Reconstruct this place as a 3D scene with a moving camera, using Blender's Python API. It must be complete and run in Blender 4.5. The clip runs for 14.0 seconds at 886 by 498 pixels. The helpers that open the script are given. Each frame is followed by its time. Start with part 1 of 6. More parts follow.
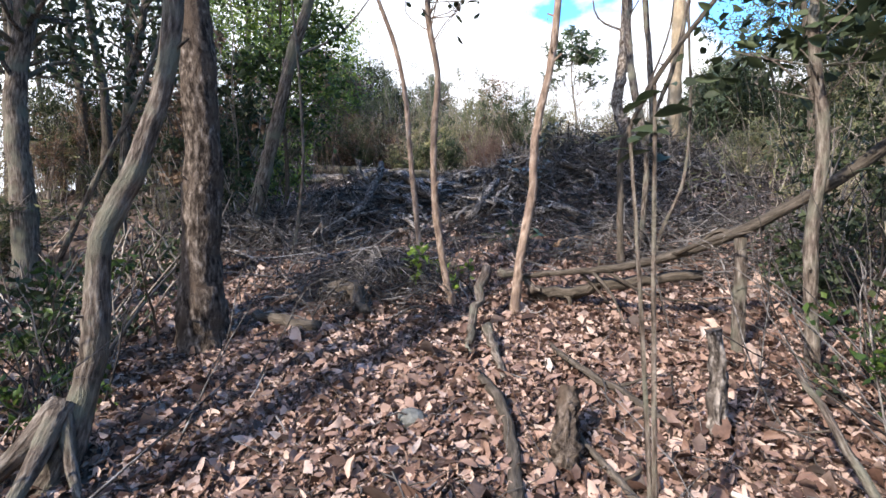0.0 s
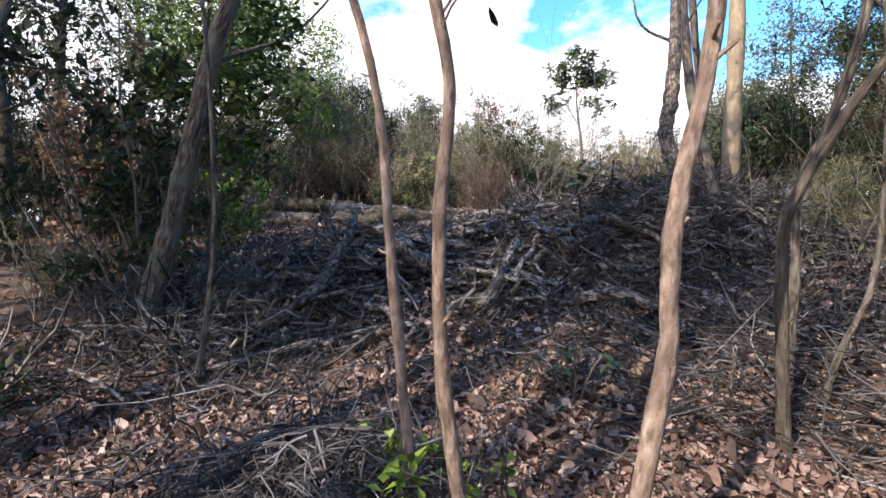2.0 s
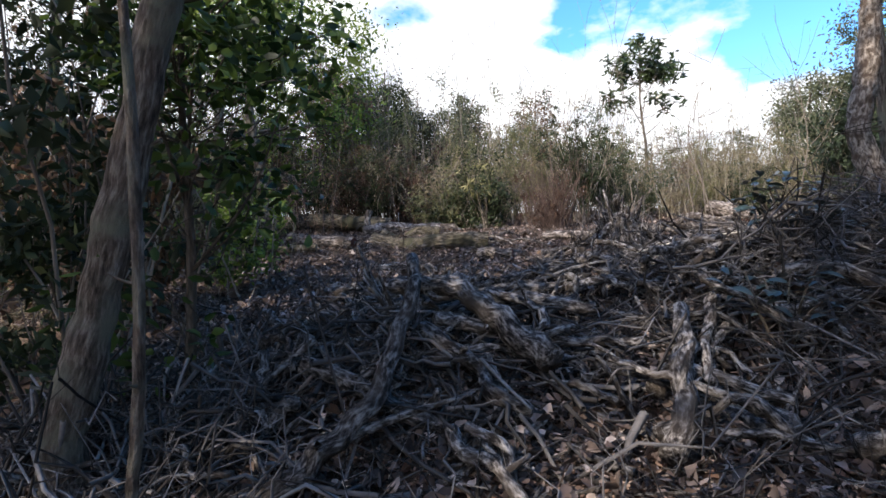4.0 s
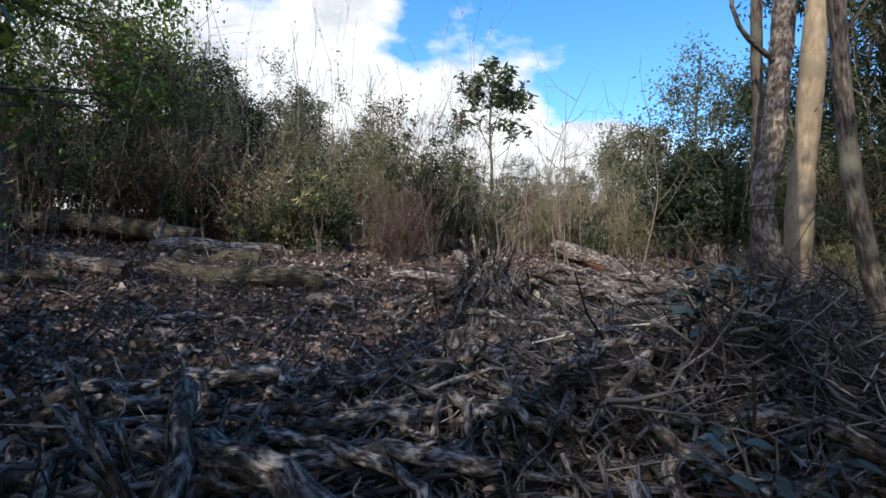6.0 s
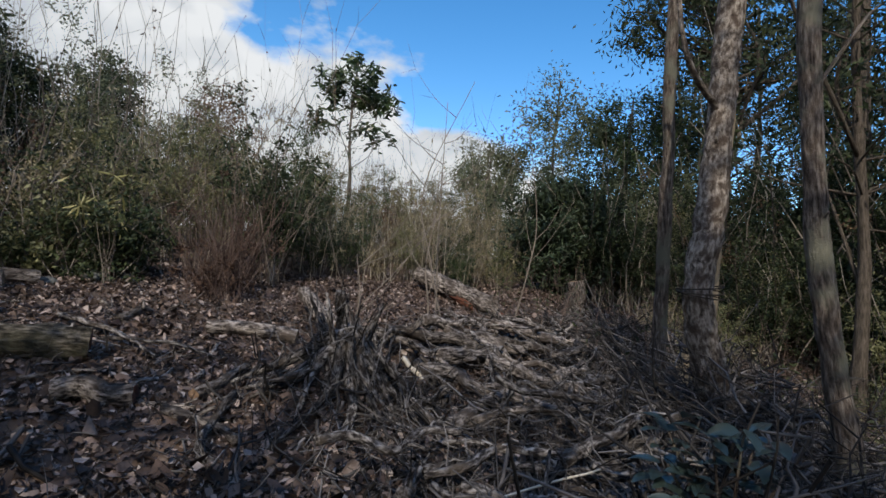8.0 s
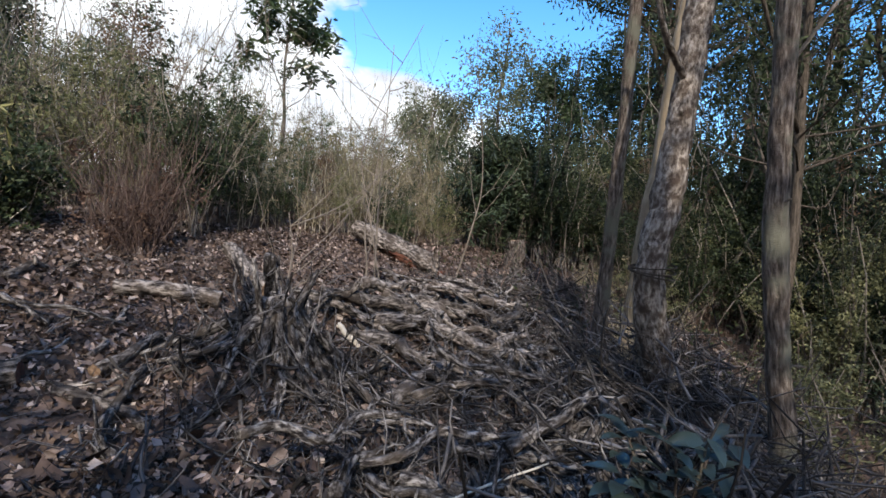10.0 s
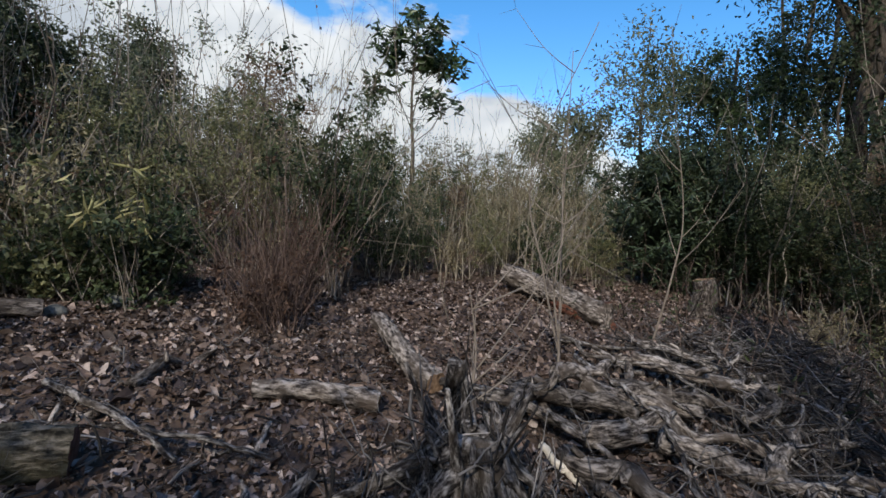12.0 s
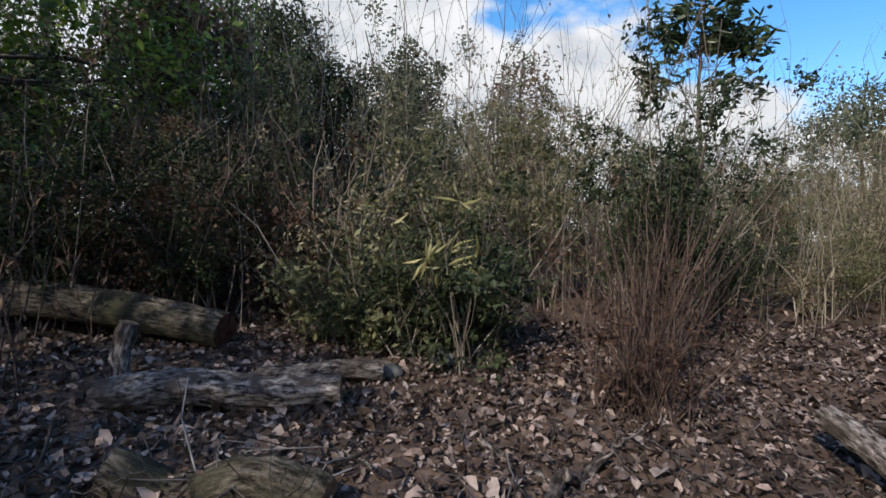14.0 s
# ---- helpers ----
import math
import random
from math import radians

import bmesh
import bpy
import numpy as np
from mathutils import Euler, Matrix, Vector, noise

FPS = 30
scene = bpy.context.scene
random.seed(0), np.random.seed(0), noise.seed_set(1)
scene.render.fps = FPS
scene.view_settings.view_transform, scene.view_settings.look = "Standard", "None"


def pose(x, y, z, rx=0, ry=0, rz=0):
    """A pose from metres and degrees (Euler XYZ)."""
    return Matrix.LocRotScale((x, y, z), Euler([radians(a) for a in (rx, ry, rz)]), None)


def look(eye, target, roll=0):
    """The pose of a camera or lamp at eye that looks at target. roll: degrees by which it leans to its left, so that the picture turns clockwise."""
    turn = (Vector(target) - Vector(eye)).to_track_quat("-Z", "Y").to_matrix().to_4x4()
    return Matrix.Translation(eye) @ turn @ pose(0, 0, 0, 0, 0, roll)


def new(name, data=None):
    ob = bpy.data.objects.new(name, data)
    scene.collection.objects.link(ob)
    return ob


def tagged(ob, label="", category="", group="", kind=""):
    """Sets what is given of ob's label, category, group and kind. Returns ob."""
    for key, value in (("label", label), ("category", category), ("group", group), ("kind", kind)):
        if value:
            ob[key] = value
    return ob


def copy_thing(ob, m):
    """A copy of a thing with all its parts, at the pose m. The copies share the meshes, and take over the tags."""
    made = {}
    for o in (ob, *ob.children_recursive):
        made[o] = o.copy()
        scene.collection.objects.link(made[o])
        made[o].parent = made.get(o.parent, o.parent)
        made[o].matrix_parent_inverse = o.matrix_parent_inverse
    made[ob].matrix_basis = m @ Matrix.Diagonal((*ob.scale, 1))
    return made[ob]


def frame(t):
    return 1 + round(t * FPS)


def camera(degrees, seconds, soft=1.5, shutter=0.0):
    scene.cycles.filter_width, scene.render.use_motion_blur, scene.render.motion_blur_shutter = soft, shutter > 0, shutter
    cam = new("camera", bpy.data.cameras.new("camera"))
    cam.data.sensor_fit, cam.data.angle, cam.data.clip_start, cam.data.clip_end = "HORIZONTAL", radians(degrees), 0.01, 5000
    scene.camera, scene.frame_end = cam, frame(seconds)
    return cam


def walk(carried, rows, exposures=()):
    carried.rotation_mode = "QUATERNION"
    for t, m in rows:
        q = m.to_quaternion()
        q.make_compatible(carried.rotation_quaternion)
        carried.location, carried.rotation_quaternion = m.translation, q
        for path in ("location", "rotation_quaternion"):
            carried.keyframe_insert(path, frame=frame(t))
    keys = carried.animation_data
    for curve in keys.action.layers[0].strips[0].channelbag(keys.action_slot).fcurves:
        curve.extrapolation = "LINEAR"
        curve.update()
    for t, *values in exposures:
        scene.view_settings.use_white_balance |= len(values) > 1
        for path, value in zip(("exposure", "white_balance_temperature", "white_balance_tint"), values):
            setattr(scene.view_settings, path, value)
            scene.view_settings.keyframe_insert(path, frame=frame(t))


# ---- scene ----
cam = camera(82.3, 14.0, soft=1.6)
PATH = [
    (0.0, (0.178, -0.165, 1.223), (0.016, 3.829, 1.090), -2.26),
    (0.5, (0.221, 0.283, 1.397), (0.163, 4.281, 1.274), -2.01),
    (1.0, (0.147, 0.897, 1.630), (0.117, 4.897, 1.603), -2.00),
    (1.5, (0.196, 1.241, 1.757), (0.276, 5.240, 1.789), -2.06),
    (2.0, (0.034, 1.650, 1.744), (-0.014, 5.650, 1.770), -1.74),
    (2.5, (-0.147, 2.096, 1.804), (-0.407, 6.087, 1.843), -2.34),
    (2.7, (-0.182, 2.328, 1.810), (-0.516, 6.314, 1.891), -2.60),
    (4.8, (-0.616, 3.685, 2.394), (-0.602, 7.685, 2.437), -0.75),
    (5.0, (-0.637, 3.820, 2.456), (-0.521, 7.819, 2.488), -0.38),
    (5.5, (-0.643, 4.177, 2.606), (-0.147, 8.146, 2.659), 0.67),
    (6.0, (-0.501, 4.540, 2.558), (0.585, 8.389, 2.636), 2.13),
    (6.5, (-0.283, 4.977, 2.774), (1.135, 8.716, 2.865), 2.74),
    (7.0, (-0.260, 5.340, 2.672), (1.184, 9.069, 2.753), 2.75),
    (7.5, (-0.218, 5.620, 2.971), (1.404, 9.274, 3.084), 3.28),
    (8.0, (-0.168, 5.661, 2.981), (1.978, 9.033, 3.129), 4.58),
    (10.3, (-0.011, 6.015, 3.136), (2.558, 9.072, 2.911), 6.76),
    (10.5, (0.029, 6.122, 3.184), (2.523, 9.243, 2.989), 5.62),
    (11.0, (-0.049, 6.475, 3.372), (2.191, 9.783, 3.171), 4.84),
    (11.5, (0.060, 6.859, 3.327), (1.944, 10.386, 3.216), 3.66),
    (12.0, (0.084, 7.130, 3.307), (1.920, 10.681, 3.176), 3.71),
    (12.5, (0.110, 7.536, 3.372), (1.922, 11.100, 3.250), 3.49),
    (13.0, (0.078, 7.739, 3.375), (1.748, 11.372, 3.258), 3.16),
    (13.5, (-0.230, 8.125, 3.393), (0.976, 11.937, 3.273), 1.99),
    (14.0, (-0.663, 8.443, 3.467), (-0.323, 12.426, 3.309), 1.96),
]
walk(cam, [(t, look(eye, target, roll)) for t, eye, target, roll in PATH],
     exposures=[(0, 0.95, 6500, 12), (1.5, 0.88, 6700, 15), (2.5, 0.52, 6800, 15), (5, 0.34, 6750, 12), (6, -0.10, 6700, 11), (7, -0.55, 6650, 9), (8, -0.60, 6650, 9), (10.5, 0.06, 6650, 11), (11.5, -0.36, 6550, 9), (12.5, -0.56, 6500, 8), (13.2, -0.56, 6500, 8), (14, -0.44, 6650, 11)])

# ---------------- light ----------------
SUN_EL, SUN_AZ = 38.0, 222.0          # degrees; azimuth clockwise from +y
world = bpy.data.worlds.new("world")
scene.world = world
world.use_nodes = True
wn, wl = world.node_tree.nodes, world.node_tree.links
wn.clear()
w_out = wn.new("ShaderNodeOutputWorld")
w_bg = wn.new("ShaderNodeBackground")
w_sky = wn.new("ShaderNodeTexSky")
w_sky.sky_type = "NISHITA"
w_sky.sun_disc = False
w_sky.sun_elevation = radians(SUN_EL)
w_sky.sun_rotation = radians(SUN_AZ)
w_sky.air_density = 1.0
w_sky.ozone_density = 2.0
w_co = wn.new("ShaderNodeTexCoord")
w_map = wn.new("ShaderNodeMapping")
w_map.inputs["Scale"].default_value = (1.0, 1.0, 1.9)
w_map.inputs["Location"].default_value = (0.35, 0.1, 0.0)
w_noise = wn.new("ShaderNodeTexNoise")
w_noise.inputs["Scale"].default_value = 5.2
w_noise.inputs["Detail"].default_value = 9.0
w_noise.inputs["Roughness"].default_value = 0.52
w_sep = wn.new("ShaderNodeSeparateXYZ")
w_side = wn.new("ShaderNodeMath")          # the cloud bank sinks toward +x
w_side.operation = "MAXIMUM"
w_side.inputs[1].default_value = 0.05
w_edge = wn.new("ShaderNodeMath")
w_edge.operation = "MULTIPLY_ADD"
w_edge.inputs[1].default_value = -0.47
w_edge.inputs[2].default_value = 0.52
w_low = wn.new("ShaderNodeMath")
w_low.operation = "SUBTRACT"
w_add2 = wn.new("ShaderNodeMath")
w_add2.operation = "MULTIPLY_ADD"
w_add2.inputs[1].default_value = 2.1
w_ramp = wn.new("ShaderNodeValToRGB")
w_ramp.color_ramp.elements[0].position = 0.47
w_ramp.color_ramp.elements[1].position = 0.60
w_hue = wn.new("ShaderNodeHueSaturation")
w_hue.inputs["Saturation"].default_value = 1.36
w_hue.inputs["Value"].default_value = 2.8
w_mix = wn.new("ShaderNodeMixRGB")
w_puff = wn.new("ShaderNodeTexNoise")       # greyer folds in the cloud
w_puff.inputs["Scale"].default_value = 9.0
w_puff.inputs["Detail"].default_value = 6.0
w_fold = wn.new("ShaderNodeValToRGB")
w_fold.color_ramp.elements[0].position, w_fold.color_ramp.elements[1].position = 0.35, 0.6
w_white = wn.new("ShaderNodeMixRGB")
w_white.inputs[1].default_value = (6.8, 7.4, 8.3, 1)
w_white.inputs[2].default_value = (10.4, 10.8, 11.3, 1)
wl.new(w_map.outputs[0], w_puff.inputs["Vector"])
wl.new(w_puff.outputs[0], w_fold.inputs[0])
wl.new(w_fold.outputs[0], w_white.inputs[0])
wl.new(w_white.outputs[0], w_mix.inputs[2])
wl.new(w_co.outputs["Generated"], w_map.inputs[0])
wl.new(w_map.outputs[0], w_noise.inputs["Vector"])
wl.new(w_co.outputs["Generated"], w_sep.inputs[0])
wl.new(w_sep.outputs["X"], w_side.inputs[0])
wl.new(w_side.outputs[0], w_edge.inputs[0])
wl.new(w_edge.outputs[0], w_low.inputs[0])
wl.new(w_sep.outputs["Z"], w_low.inputs[1])
wl.new(w_low.outputs[0], w_add2.inputs[0])
wl.new(w_noise.outputs[0], w_add2.inputs[2])
wl.new(w_add2.outputs[0], w_ramp.inputs[0])
wl.new(w_ramp.outputs[0], w_mix.inputs[0])
wl.new(w_sky.outputs[0], w_hue.inputs["Color"])
wl.new(w_hue.outputs[0], w_mix.inputs[1])
wl.new(w_mix.outputs[0], w_bg.inputs[0])
w_bg.inputs[1].default_value = 0.12
wl.new(w_bg.outputs[0], w_out.inputs[0])

sun = new("sun", bpy.data.lights.new("sun", "SUN"))
sun.data.energy = 4.8
sun.data.angle = radians(0.6)
sun.data.color = (1.0, 0.93, 0.83)
_az, _el = radians(SUN_AZ), radians(SUN_EL)
sun_from = Vector((math.sin(_az) * math.cos(_el), math.cos(_az) * math.cos(_el), math.sin(_el)))
sun.matrix_world = look((0, 0, 30), Vector((0, 0, 30)) - sun_from)

rng = np.random.default_rng(7)


# ---------------- materials ----------------
def material(name, ramp, scale=(6, 6, 6), detail=6.0, rough=0.8, bump=0.3, vary=0.0, spec=0.3, thin=0.0,
             stain=None, stain_scale=1.5, coords="Object", island=0.0, tint=None):
    """A noise-driven surface: ramp of (position, colour), a slow stain over it and relief. thin: share of light let through.
    island: spread of brightness from piece to piece."""
    m = bpy.data.materials.new(name)
    m.use_nodes = True
    n, l = m.node_tree.nodes, m.node_tree.links
    b = n["Principled BSDF"]
    b.inputs["Roughness"].default_value = rough
    b.inputs["Specular IOR Level"].default_value = spec
    if coords == "grain":                       # round and along each piece of wood
        at_grain = n.new("ShaderNodeAttribute")
        at_grain.attribute_name = "grain"
        place = at_grain.outputs["Vector"]
    else:
        place = n.new("ShaderNodeTexCoord").outputs[coords]
    mp = n.new("ShaderNodeMapping")
    mp.inputs["Scale"].default_value = scale
    l.new(place, mp.inputs[0])
    t = n.new("ShaderNodeTexNoise")
    t.inputs["Scale"].default_value = 1.0
    t.inputs["Detail"].default_value = detail
    t.inputs["Roughness"].default_value = 0.62
    l.new(mp.outputs[0], t.inputs["Vector"])
    r = n.new("ShaderNodeValToRGB")
    e = r.color_ramp.elements
    while len(e) < len(ramp):
        e.new(0.5)
    for el, (p, c) in zip(e, ramp):
        el.position, el.color = p, (*c, 1)
    geo = n.new("ShaderNodeNewGeometry")
    if island:
        ma = n.new("ShaderNodeMath")
        ma.operation = "MULTIPLY_ADD"
        l.new(geo.outputs["Random Per Island"], ma.inputs[0])
        ma.inputs[1].default_value = island
        mb = n.new("ShaderNodeMath")
        mb.operation = "MULTIPLY_ADD"
        l.new(t.outputs[0], mb.inputs[0])
        mb.inputs[1].default_value = 1.0 - island * 0.6
        mb.inputs[2].default_value = -0.2 * island
        l.new(mb.outputs[0], ma.inputs[2])
        l.new(ma.outputs[0], r.inputs[0])
    else:
        l.new(t.outputs[0], r.inputs[0])
    colour = r.outputs[0]
    if stain:
        t2 = n.new("ShaderNodeTexNoise")
        t2.inputs["Scale"].default_value = stain_scale
        t2.inputs["Detail"].default_value = 4.0
        l.new(place, t2.inputs["Vector"])
        r2 = n.new("ShaderNodeValToRGB")
        r2.color_ramp.elements[0].position, r2.color_ramp.elements[1].position = 0.48, 0.66
        l.new(t2.outputs[0], r2.inputs[0])
        mx = n.new("ShaderNodeMixRGB")
        l.new(r2.outputs[0], mx.inputs[0])
        l.new(colour, mx.inputs[1])
        mx.inputs[2].default_value = (*stain, 1)
        colour = mx.outputs[0]
    if tint:                                    # some pieces are of another hue
        mu = n.new("ShaderNodeMath")
        mu.operation = "MULTIPLY"
        mu.inputs[1].default_value = 37.7
        l.new(geo.outputs["Random Per Island"], mu.inputs[0])
        fr = n.new("ShaderNodeMath")
        fr.operation = "FRACT"
        l.new(mu.outputs[0], fr.inputs[0])
        mt = n.new("ShaderNodeMixRGB")
        mt.blend_type = "MULTIPLY"
        l.new(fr.outputs[0], mt.inputs[0])
        l.new(colour, mt.inputs[1])
        mt.inputs[2].default_value = (*tint, 1)
        colour = mt.outputs[0]
    if vary:
        oi = n.new("ShaderNodeObjectInfo")
        mr = n.new("ShaderNodeMapRange")
        l.new(oi.outputs["Random"], mr.inputs["Value"])
        mr.inputs["To Min"].default_value, mr.inputs["To Max"].default_value = 1 - vary, 1 + vary
        hs = n.new("ShaderNodeHueSaturation")
        l.new(mr.outputs[0], hs.inputs["Value"])
        l.new(colour, hs.inputs["Color"])
        colour = hs.outputs[0]
    l.new(colour, b.inputs["Base Color"])
    if bump:
        bp = n.new("ShaderNodeBump")
        bp.inputs["Strength"].default_value = bump
        bp.inputs["Distance"].default_value = 0.02
        if coords == "grain":                   # cracks along the wood and a finer crumb over them
            t3 = n.new("ShaderNodeTexNoise")
            t3.inputs["Scale"].default_value = 130.0
            t3.inputs["Detail"].default_value = 3.0
            l.new(place, t3.inputs["Vector"])
            hm = n.new("ShaderNodeMath")
            hm.operation = "MULTIPLY_ADD"
            hm.inputs[1].default_value = 0.3
            l.new(t3.outputs[0], hm.inputs[0])
            l.new(t.outputs[0], hm.inputs[2])
            l.new(hm.outputs[0], bp.inputs["Height"])
        else:
            l.new(t.outputs[0], bp.inputs["Height"])
        l.new(bp.outputs[0], b.inputs["Normal"])
    if thin:
        tr = n.new("ShaderNodeBsdfTranslucent")
        l.new(colour, tr.inputs[0])
        ms = n.new("ShaderNodeMixShader")
        ms.inputs[0].default_value = thin
        l.new(b.outputs[0], ms.inputs[1])
        l.new(tr.outputs[0], ms.inputs[2])
        l.new(ms.outputs[0], n["Material Output"].inputs[0])
    return m


SOIL = material("soil", [(0.3, (0.05, 0.034, 0.026)), (0.5, (0.11, 0.075, 0.056)), (0.7, (0.20, 0.14, 0.108))],
                (9, 9, 9), 10, 0.95, 0.9, stain=(0.075, 0.053, 0.04), stain_scale=0.8, spec=0.1)
LITTER = material("dry_leaf", [(0.14, (0.05, 0.03, 0.023)), (0.40, (0.145, 0.088, 0.066)), (0.62, (0.25, 0.168, 0.132)), (0.95, (0.45, 0.345, 0.29))],
                  (30, 30, 30), 4, 0.62, 0.25, spec=0.3, thin=0.15, island=0.9, tint=(1.0, 0.92, 0.87))
LITTER_GREY = material("weathered_leaf", [(0.15, (0.032, 0.023, 0.019)), (0.48, (0.095, 0.07, 0.057)), (0.74, (0.185, 0.145, 0.125)), (0.95, (0.46, 0.39, 0.35))],
                       (30, 30, 30), 4, 0.6, 0.25, spec=0.3, thin=0.12, island=0.9, tint=(1.0, 0.88, 0.82))
STICK = material("dead_twig", [(0.1, (0.017, 0.015, 0.014)), (0.50, (0.062, 0.056, 0.053)), (0.78, (0.15, 0.138, 0.133)), (0.97, (0.36, 0.335, 0.325))],
                 (14, 14, 14), 5, 0.85, 0.3, island=0.75, spec=0.15)
BARK_GREY = material("grey_bark", [(0.36, (0.035, 0.027, 0.021)), (0.5, (0.115, 0.09, 0.073)), (0.68, (0.29, 0.25, 0.21))],
                     (62, 62, 12), 9, 0.92, 1.0, vary=0.15, stain=(0.15, 0.145, 0.11), stain_scale=6.0, spec=0.15, coords="grain")
BARK_SMOOTH = material("smooth_tan_bark", [(0.34, (0.085, 0.058, 0.042)), (0.48, (0.22, 0.155, 0.115)), (0.7, (0.40, 0.315, 0.25))],
                     (44, 44, 14), 9, 0.85, 0.7, vary=0.12, stain=(0.15, 0.105, 0.08), stain_scale=9.0, spec=0.25, coords="grain")
BARK_PALE = material("pale_smooth_bark", [(0.3, (0.22, 0.165, 0.105)), (0.52, (0.34, 0.265, 0.175)), (0.75, (0.47, 0.39, 0.28))],
                     (26, 26, 9), 9, 0.8, 0.5, stain=(0.23, 0.185, 0.125), stain_scale=5.0, spec=0.25, coords="grain")
BARK_ROUGH = material("flaking_bark", [(0.38, (0.018, 0.013, 0.010)), (0.49, (0.065, 0.05, 0.039)), (0.60, (0.15, 0.12, 0.098)), (0.74, (0.36, 0.31, 0.27))],
                     (44, 44, 20), 10, 0.95, 1.0, stain=(0.085, 0.062, 0.046), stain_scale=7.0, spec=0.1, coords="grain")
BARK_FLAKY = material("pale_flaking_bark", [(0.36, (0.06, 0.046, 0.036)), (0.48, (0.20, 0.165, 0.135)), (0.58, (0.38, 0.33, 0.28)), (0.72, (0.52, 0.47, 0.41))],
                     (52, 52, 26), 10, 0.95, 1.0, stain=(0.085, 0.062, 0.048), stain_scale=15.0, spec=0.1, coords="grain")
BARK_DARK = material("dark_bark", [(0.3, (0.035, 0.028, 0.022)), (0.5, (0.085, 0.07, 0.055)), (0.75, (0.17, 0.14, 0.115))],
                     (60, 60, 12), 9, 0.92, 1.0, vary=0.15, spec=0.12, coords="grain")
LOG = material("weathered_log", [(0.40, (0.020, 0.016, 0.014)), (0.5, (0.15, 0.128, 0.112)), (0.62, (0.38, 0.335, 0.30))],
                     (46, 46, 17), 10, 0.93, 1.0, vary=0.4, stain=(0.075, 0.06, 0.05), stain_scale=7.0, spec=0.15, coords="grain")
ROOTWOOD = material("weathered_root", [(0.41, (0.018, 0.015, 0.014)), (0.5, (0.105, 0.093, 0.086)), (0.62, (0.34, 0.315, 0.295))],
                     (50, 50, 20), 10, 0.92, 1.0, vary=0.4, stain=(0.07, 0.056, 0.045), stain_scale=5.0, spec=0.12, coords="grain")
# moss-stained wood; its base is darkened to stand for shade on the logs
LOG_MOSSY_SHADED = material("mossy_shaded_log", [(0.38, (0.016, 0.014, 0.011)), (0.5, (0.075, 0.066, 0.05)), (0.68, (0.22, 0.19, 0.155))],
                     (46, 46, 15), 9, 0.92, 1.0, stain=(0.058, 0.056, 0.034), stain_scale=3.0, spec=0.12, coords="grain")
CUT = material("cut_wood", [(0.3, (0.10, 0.065, 0.042)), (0.5, (0.23, 0.15, 0.095)), (0.7, (0.38, 0.26, 0.17))],
               (30, 30, 30), 5, 0.85, 0.4, spec=0.15)
CUT_ORANGE = material("orange_cut_wood", [(0.3, (0.30, 0.14, 0.06)), (0.6, (0.50, 0.28, 0.13))], (30, 30, 30), 5, 0.85, 0.3)
PALE_WOOD = material("bleached_wood", [(0.3, (0.45, 0.39, 0.31)), (0.6, (0.68, 0.62, 0.52))], (30, 30, 6), 5, 0.8, 0.3)
RED_ROT = material("red_rotten_wood", [(0.3, (0.05, 0.02, 0.013)), (0.65, (0.17, 0.07, 0.045))], (20, 20, 20), 6, 0.95, 0.6)
STONE = material("stone", [(0.3, (0.055, 0.055, 0.05)), (0.6, (0.15, 0.15, 0.135))], (22, 22, 22), 8, 0.9, 0.5)
REED = material("dry_stalk", [(0.1, (0.08, 0.066, 0.047)), (0.45, (0.22, 0.185, 0.13)), (0.75, (0.40, 0.35, 0.26)), (0.97, (0.60, 0.55, 0.44))],
                (3, 3, 3), 4, 0.75, 0.0, island=0.8, thin=0.1)
REED_GREY = material("grey_stalk", [(0.1, (0.06, 0.048, 0.04)), (0.5, (0.18, 0.148, 0.12)), (0.95, (0.40, 0.35, 0.29))],
                     (3, 3, 3), 4, 0.8, 0.0, island=0.8)
RED_STEM = material("red_brown_stem", [(0.1, (0.04, 0.026, 0.021)), (0.5, (0.095, 0.062, 0.05)), (0.95, (0.22, 0.155, 0.125))],
                    (3, 3, 3), 4, 0.75, 0.0, island=0.8)


def leaf_material(name, dark, mid, light, rough=0.45, thin=0.3, spec=0.5):
    return material(name, [(0.1, dark), (0.5, mid), (0.9, light)], (2.5, 2.5, 2.5), 3, rough, 0.0, spec=spec, thin=thin, island=0.8)


LEAF_GREEN = leaf_material("bright_green_leaf", (0.05, 0.09, 0.012), (0.14, 0.22, 0.028), (0.28, 0.37, 0.06), thin=0.35)
LEAF_DARK = leaf_material("dark_green_leaf", (0.015, 0.024, 0.011), (0.036, 0.049, 0.021), (0.078, 0.098, 0.042), rough=0.6, thin=0.25, spec=0.3)
LEAF_SHINY = leaf_material("shiny_evergreen_leaf", (0.022, 0.038, 0.016), (0.05, 0.08, 0.03), (0.105, 0.145, 0.055), 0.3)
LEAF_DEEP = leaf_material("deep_green_leaf", (0.014, 0.028, 0.008), (0.04, 0.075, 0.016), (0.10, 0.15, 0.03), 0.45, 0.4, 0.35)
LEAF_OLIVE = leaf_material("olive_leaf", (0.07, 0.076, 0.032), (0.175, 0.178, 0.078), (0.33, 0.32, 0.16), 0.6, 0.4)
LEAF_TAN = leaf_material("tan_leaf", (0.14, 0.115, 0.068), (0.31, 0.265, 0.155), (0.52, 0.45, 0.29), 0.65, 0.4)
LEAF_RUST = leaf_material("rust_leaf", (0.075, 0.045, 0.028), (0.16, 0.095, 0.055), (0.29, 0.185, 0.105), 0.65)
